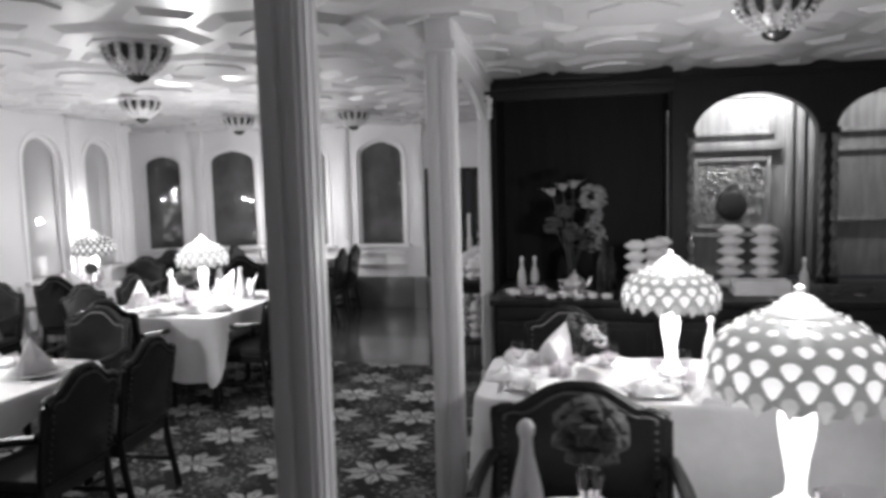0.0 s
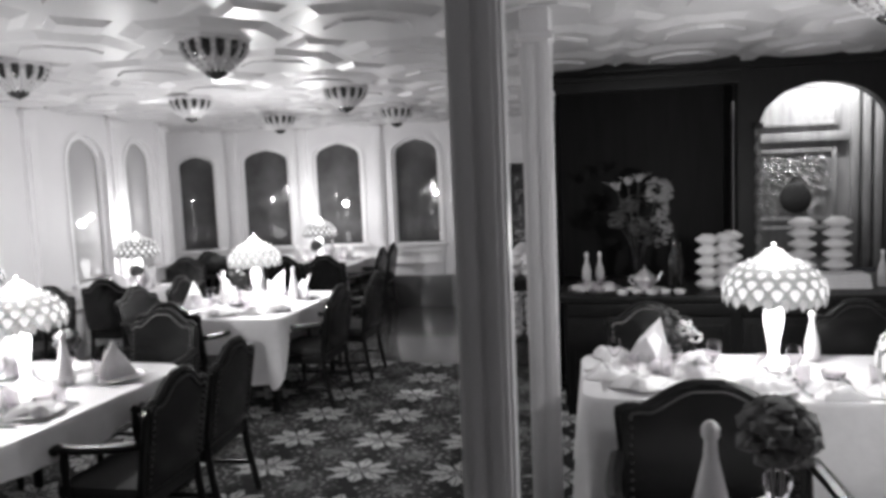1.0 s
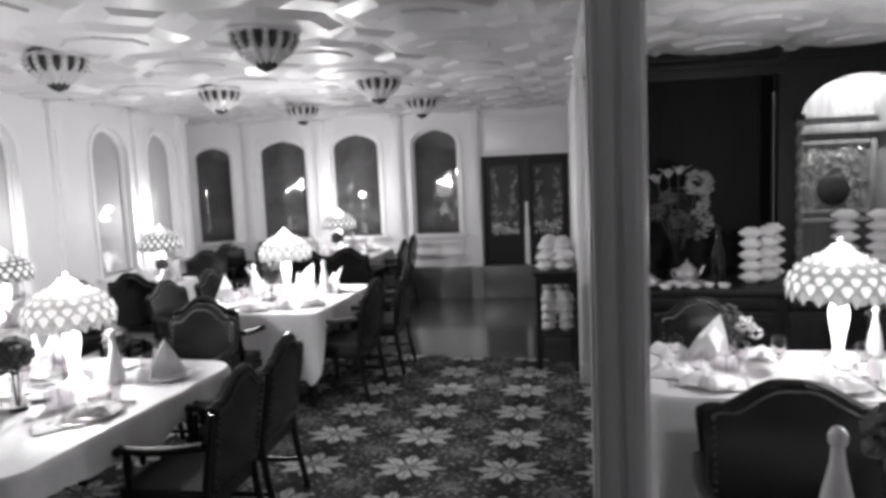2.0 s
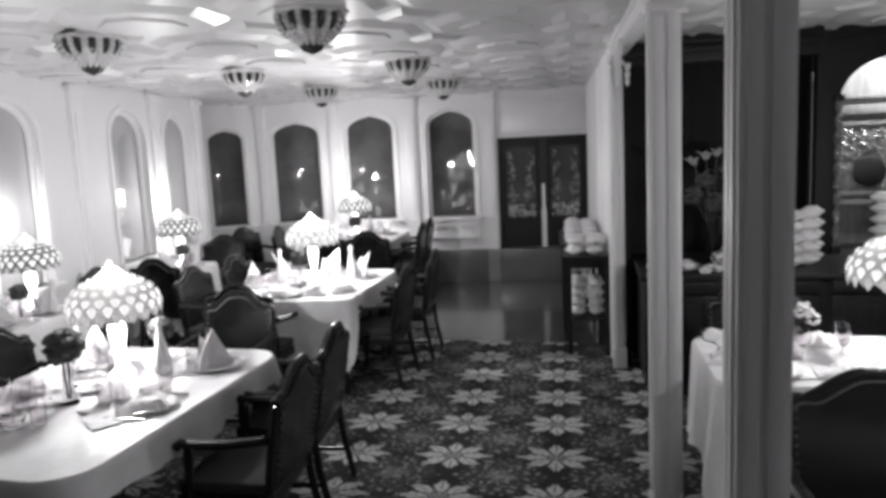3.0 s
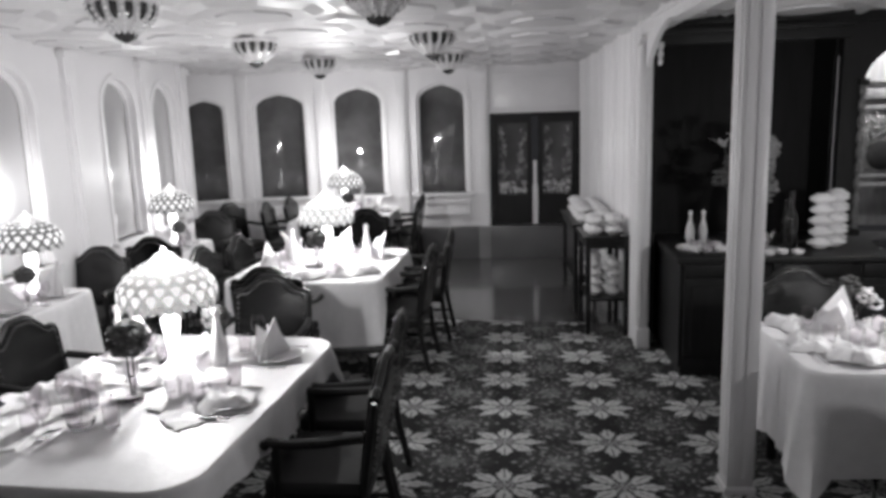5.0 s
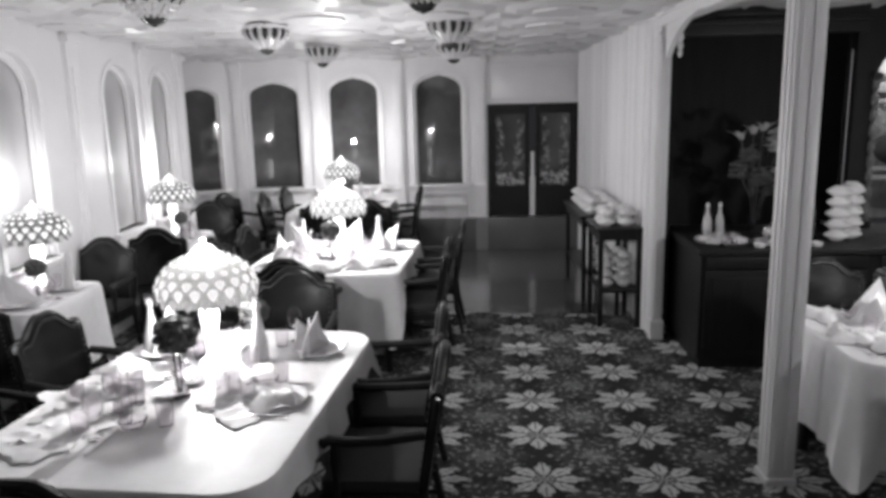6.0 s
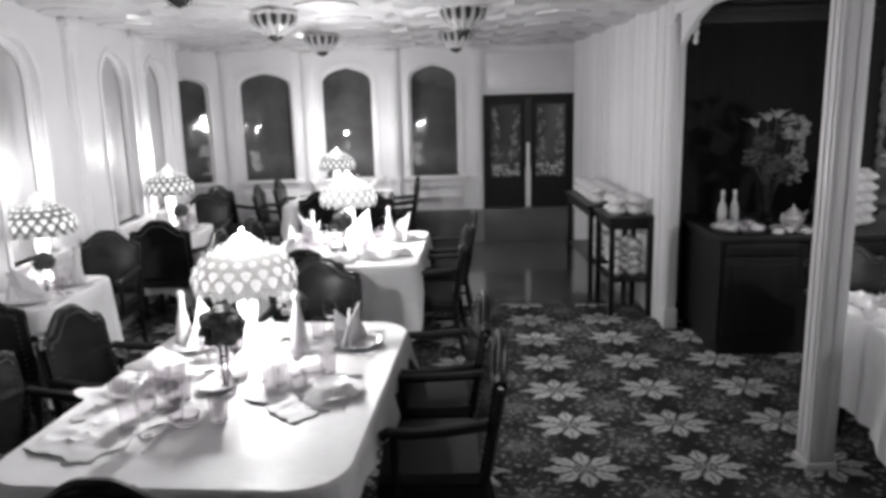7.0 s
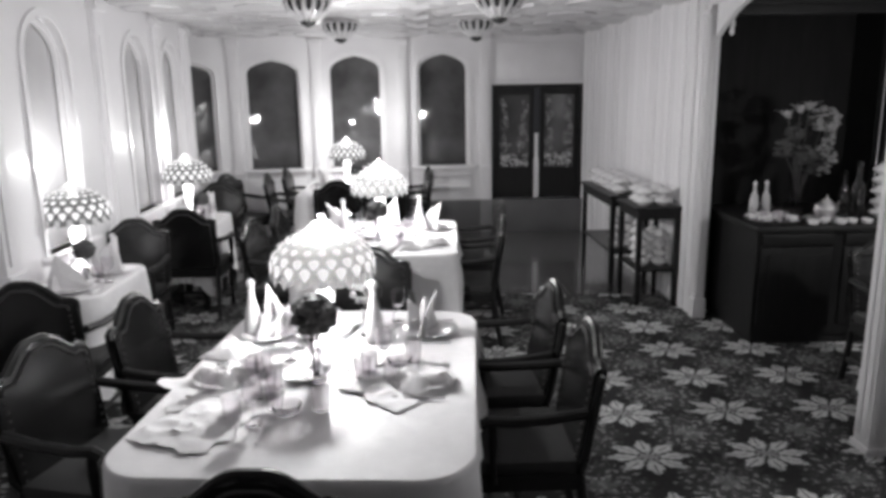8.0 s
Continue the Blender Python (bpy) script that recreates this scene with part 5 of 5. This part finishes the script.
def bouquet():
    """A tall vase with lilies, dark blossoms and a paler drooping bunch."""
    rnd = random.Random(21)
    x, y = at_bar(0.69, 0.62)
    b = root("bouquet", pose(x, y, BAR_Z + 0.001, 0, 0, 5), "tall glass vase with a large mixed bouquet", "bouquet")
    part("vase", lathe([(0.0015, 0.0), (0.045, 0.0), (0.04, 0.05), (0.045, 0.2), (0.06, 0.3), (0.056, 0.3), (0.04, 0.2), (0.0015, 0.02)], 18), GLASS, b, smooth=True)

    def ruff(name, c, r, mat, n, petal):
        bm = bmesh.new()
        for i in range(n):
            d = Vector((rnd.gauss(0, 1), rnd.gauss(0, 1), rnd.gauss(0, 1))).normalized() * r * rnd.uniform(0.8, 1.0)
            blob(bm, (c[0] + d.x, c[1] + d.y, c[2] + d.z), petal * rnd.uniform(0.7, 1.2), (1, 0.8, 0.5), 0.6, 1, i)
        part(name, bm, mat, b, smooth=True)
        part("stem", tube([(0, 0, 0.05), (c[0] * 0.3, c[1] * 0.3, 0.3), c], 0.005, 6), LEAF, b)

    ruff("blossom", (0.02, -0.03, 0.45), 0.07, PETALS, 40, 0.03)
    ruff("blossom", (-0.14, 0.0, 0.5), 0.07, PETALS, 40, 0.03)
    ruff("blossom", (-0.05, 0.02, 0.62), 0.06, PETALS, 34, 0.03)
    ruff("blossom", (0.17, 0.0, 0.72), 0.1, PALEDIM, 60, 0.035)
    for i in range(9):
        ruff("blossom", (0.2 + rnd.uniform(-0.04, 0.04), -0.02, 0.6 - 0.035 * i), 0.04, PALEDIM, 12, 0.022)
    for c, tilt in (((-0.06, -0.06, 0.78), 0), ((-0.14, -0.05, 0.74), -40), ((0.02, -0.04, 0.8), 25)):
        bm = bmesh.new()
        for k in range(6):
            a = math.tau * k / 6 + 0.3
            out = Vector((math.cos(a), math.sin(a), 0))
            side = Vector((-math.sin(a), math.cos(a), 0))
            rows = []
            for t in np.linspace(0, 1, 6):
                p = Vector(c) + out * (0.012 + 0.075 * t * t) + Vector((0.001 * tilt * t, 0, 0.085 * t - 0.02 * t * t))
                w = 0.022 * math.sin(math.pi * min(1, 0.15 + 0.85 * t)) + 0.002
                rows.append((bm.verts.new(p - side * w), bm.verts.new(p - out * 0.006), bm.verts.new(p + side * w)))
            for q0, q1 in zip(rows, rows[1:]):
                bm.faces.new((q0[0], q0[1], q1[1], q1[0]))
                bm.faces.new((q0[1], q0[2], q1[2], q1[1]))
        part("lily", bm, PALEPETAL, b, "pale lily", smooth=True)
        part("stem", tube([(0, 0, 0.05), (c[0] * 0.4, c[1] * 0.4, 0.4), c], 0.005, 6), LEAF, b)
    for i in range(16):
        a, h = rnd.uniform(0, 6.28), rnd.uniform(0.3, 0.72)
        r = rnd.uniform(0.1, 0.24)
        bm = bmesh.new()
        d = Vector((math.cos(a), math.sin(a) * 0.5, 0.5)).normalized()
        side = d.cross(Vector((0, 0, 1))).normalized()
        rows = []
        for t in np.linspace(0, 1, 6):
            w = 0.03 * math.sin(math.pi * min(1, t * 0.95 + 0.05))
            p = Vector((0, 0, h)) + d * r * t + Vector((0, 0, -0.1 * t * t))
            rows.append((bm.verts.new(p - side * w), bm.verts.new(p + Vector((0, 0, 0.006))), bm.verts.new(p + side * w)))
        for q0, q1 in zip(rows, rows[1:]):
            bm.faces.new((q0[0], q0[1], q1[1], q1[0]))
            bm.faces.new((q0[1], q0[2], q1[2], q1[1]))
        part("leaf", bm, LEAF, b, smooth=True)
    return b


PALEDIM = mottled("dusky_petals", 0.2, 0.36, 0.7, 40.0, 0.5)
bouquet()


# ---- side tables with crockery along the board wall ----
def side_table(x, y, w, l, h, rz, label):
    t = root("side_table", pose(x, y, 0, 0, 0, rz), label, "side table", "side tables")
    part("tabletop", boxes((-w / 2, w / 2, -l / 2, l / 2, h - 0.03, h), bevel=0.006), CHAIRWOOD, t)
    part("apron", boxes((-w / 2 + 0.03, w / 2 - 0.03, -l / 2 + 0.03, l / 2 - 0.03, h - 0.11, h - 0.031)), CHAIRWOOD, t)
    part("shelf", boxes((-w / 2 + 0.04, w / 2 - 0.04, -l / 2 + 0.04, l / 2 - 0.04, 0.3, 0.325)), CHAIRWOOD, t)
    for sx in (-1, 1):
        for sy in (-1, 1):
            part("leg", boxes((sx * (w / 2 - 0.045) - 0.022, sx * (w / 2 - 0.045) + 0.022, sy * (l / 2 - 0.045) - 0.022, sy * (l / 2 - 0.045) + 0.022, 0, h - 0.031), bevel=0.004), CHAIRWOOD, t)
    return t


side_table(-1.715, 6.47, 0.42, 0.62, 0.88, 7, "dark side table with white crockery stacked on it")
side_table(-1.87, 7.5, 0.42, 1.22, 0.88, 7, "dark side table with white crockery beside the wall")
CUPS = make_bowl_stack(2, 0.085)
CUPS2 = make_bowl_stack(4, 0.07)
for i, (x, y) in enumerate(((-1.8, 6.3), (-1.63, 6.3), (-1.81, 6.5), (-1.64, 6.52), (-1.71, 6.68), (-1.89, 7.04), (-1.74, 7.08), (-1.92, 7.26), (-1.77, 7.32), (-1.94, 7.5), (-1.8, 7.55), (-1.97, 7.74), (-1.83, 7.8), (-1.99, 7.96))):
    CUPS.at(x, y, 0.881, 30 * i)
for i, (x, y) in enumerate(((-1.79, 6.33), (-1.63, 6.36), (-1.8, 6.53), (-1.66, 6.55), (-1.9, 7.1), (-1.78, 7.14))):
    CUPS2.at(x, y, 0.326, 30 * i)
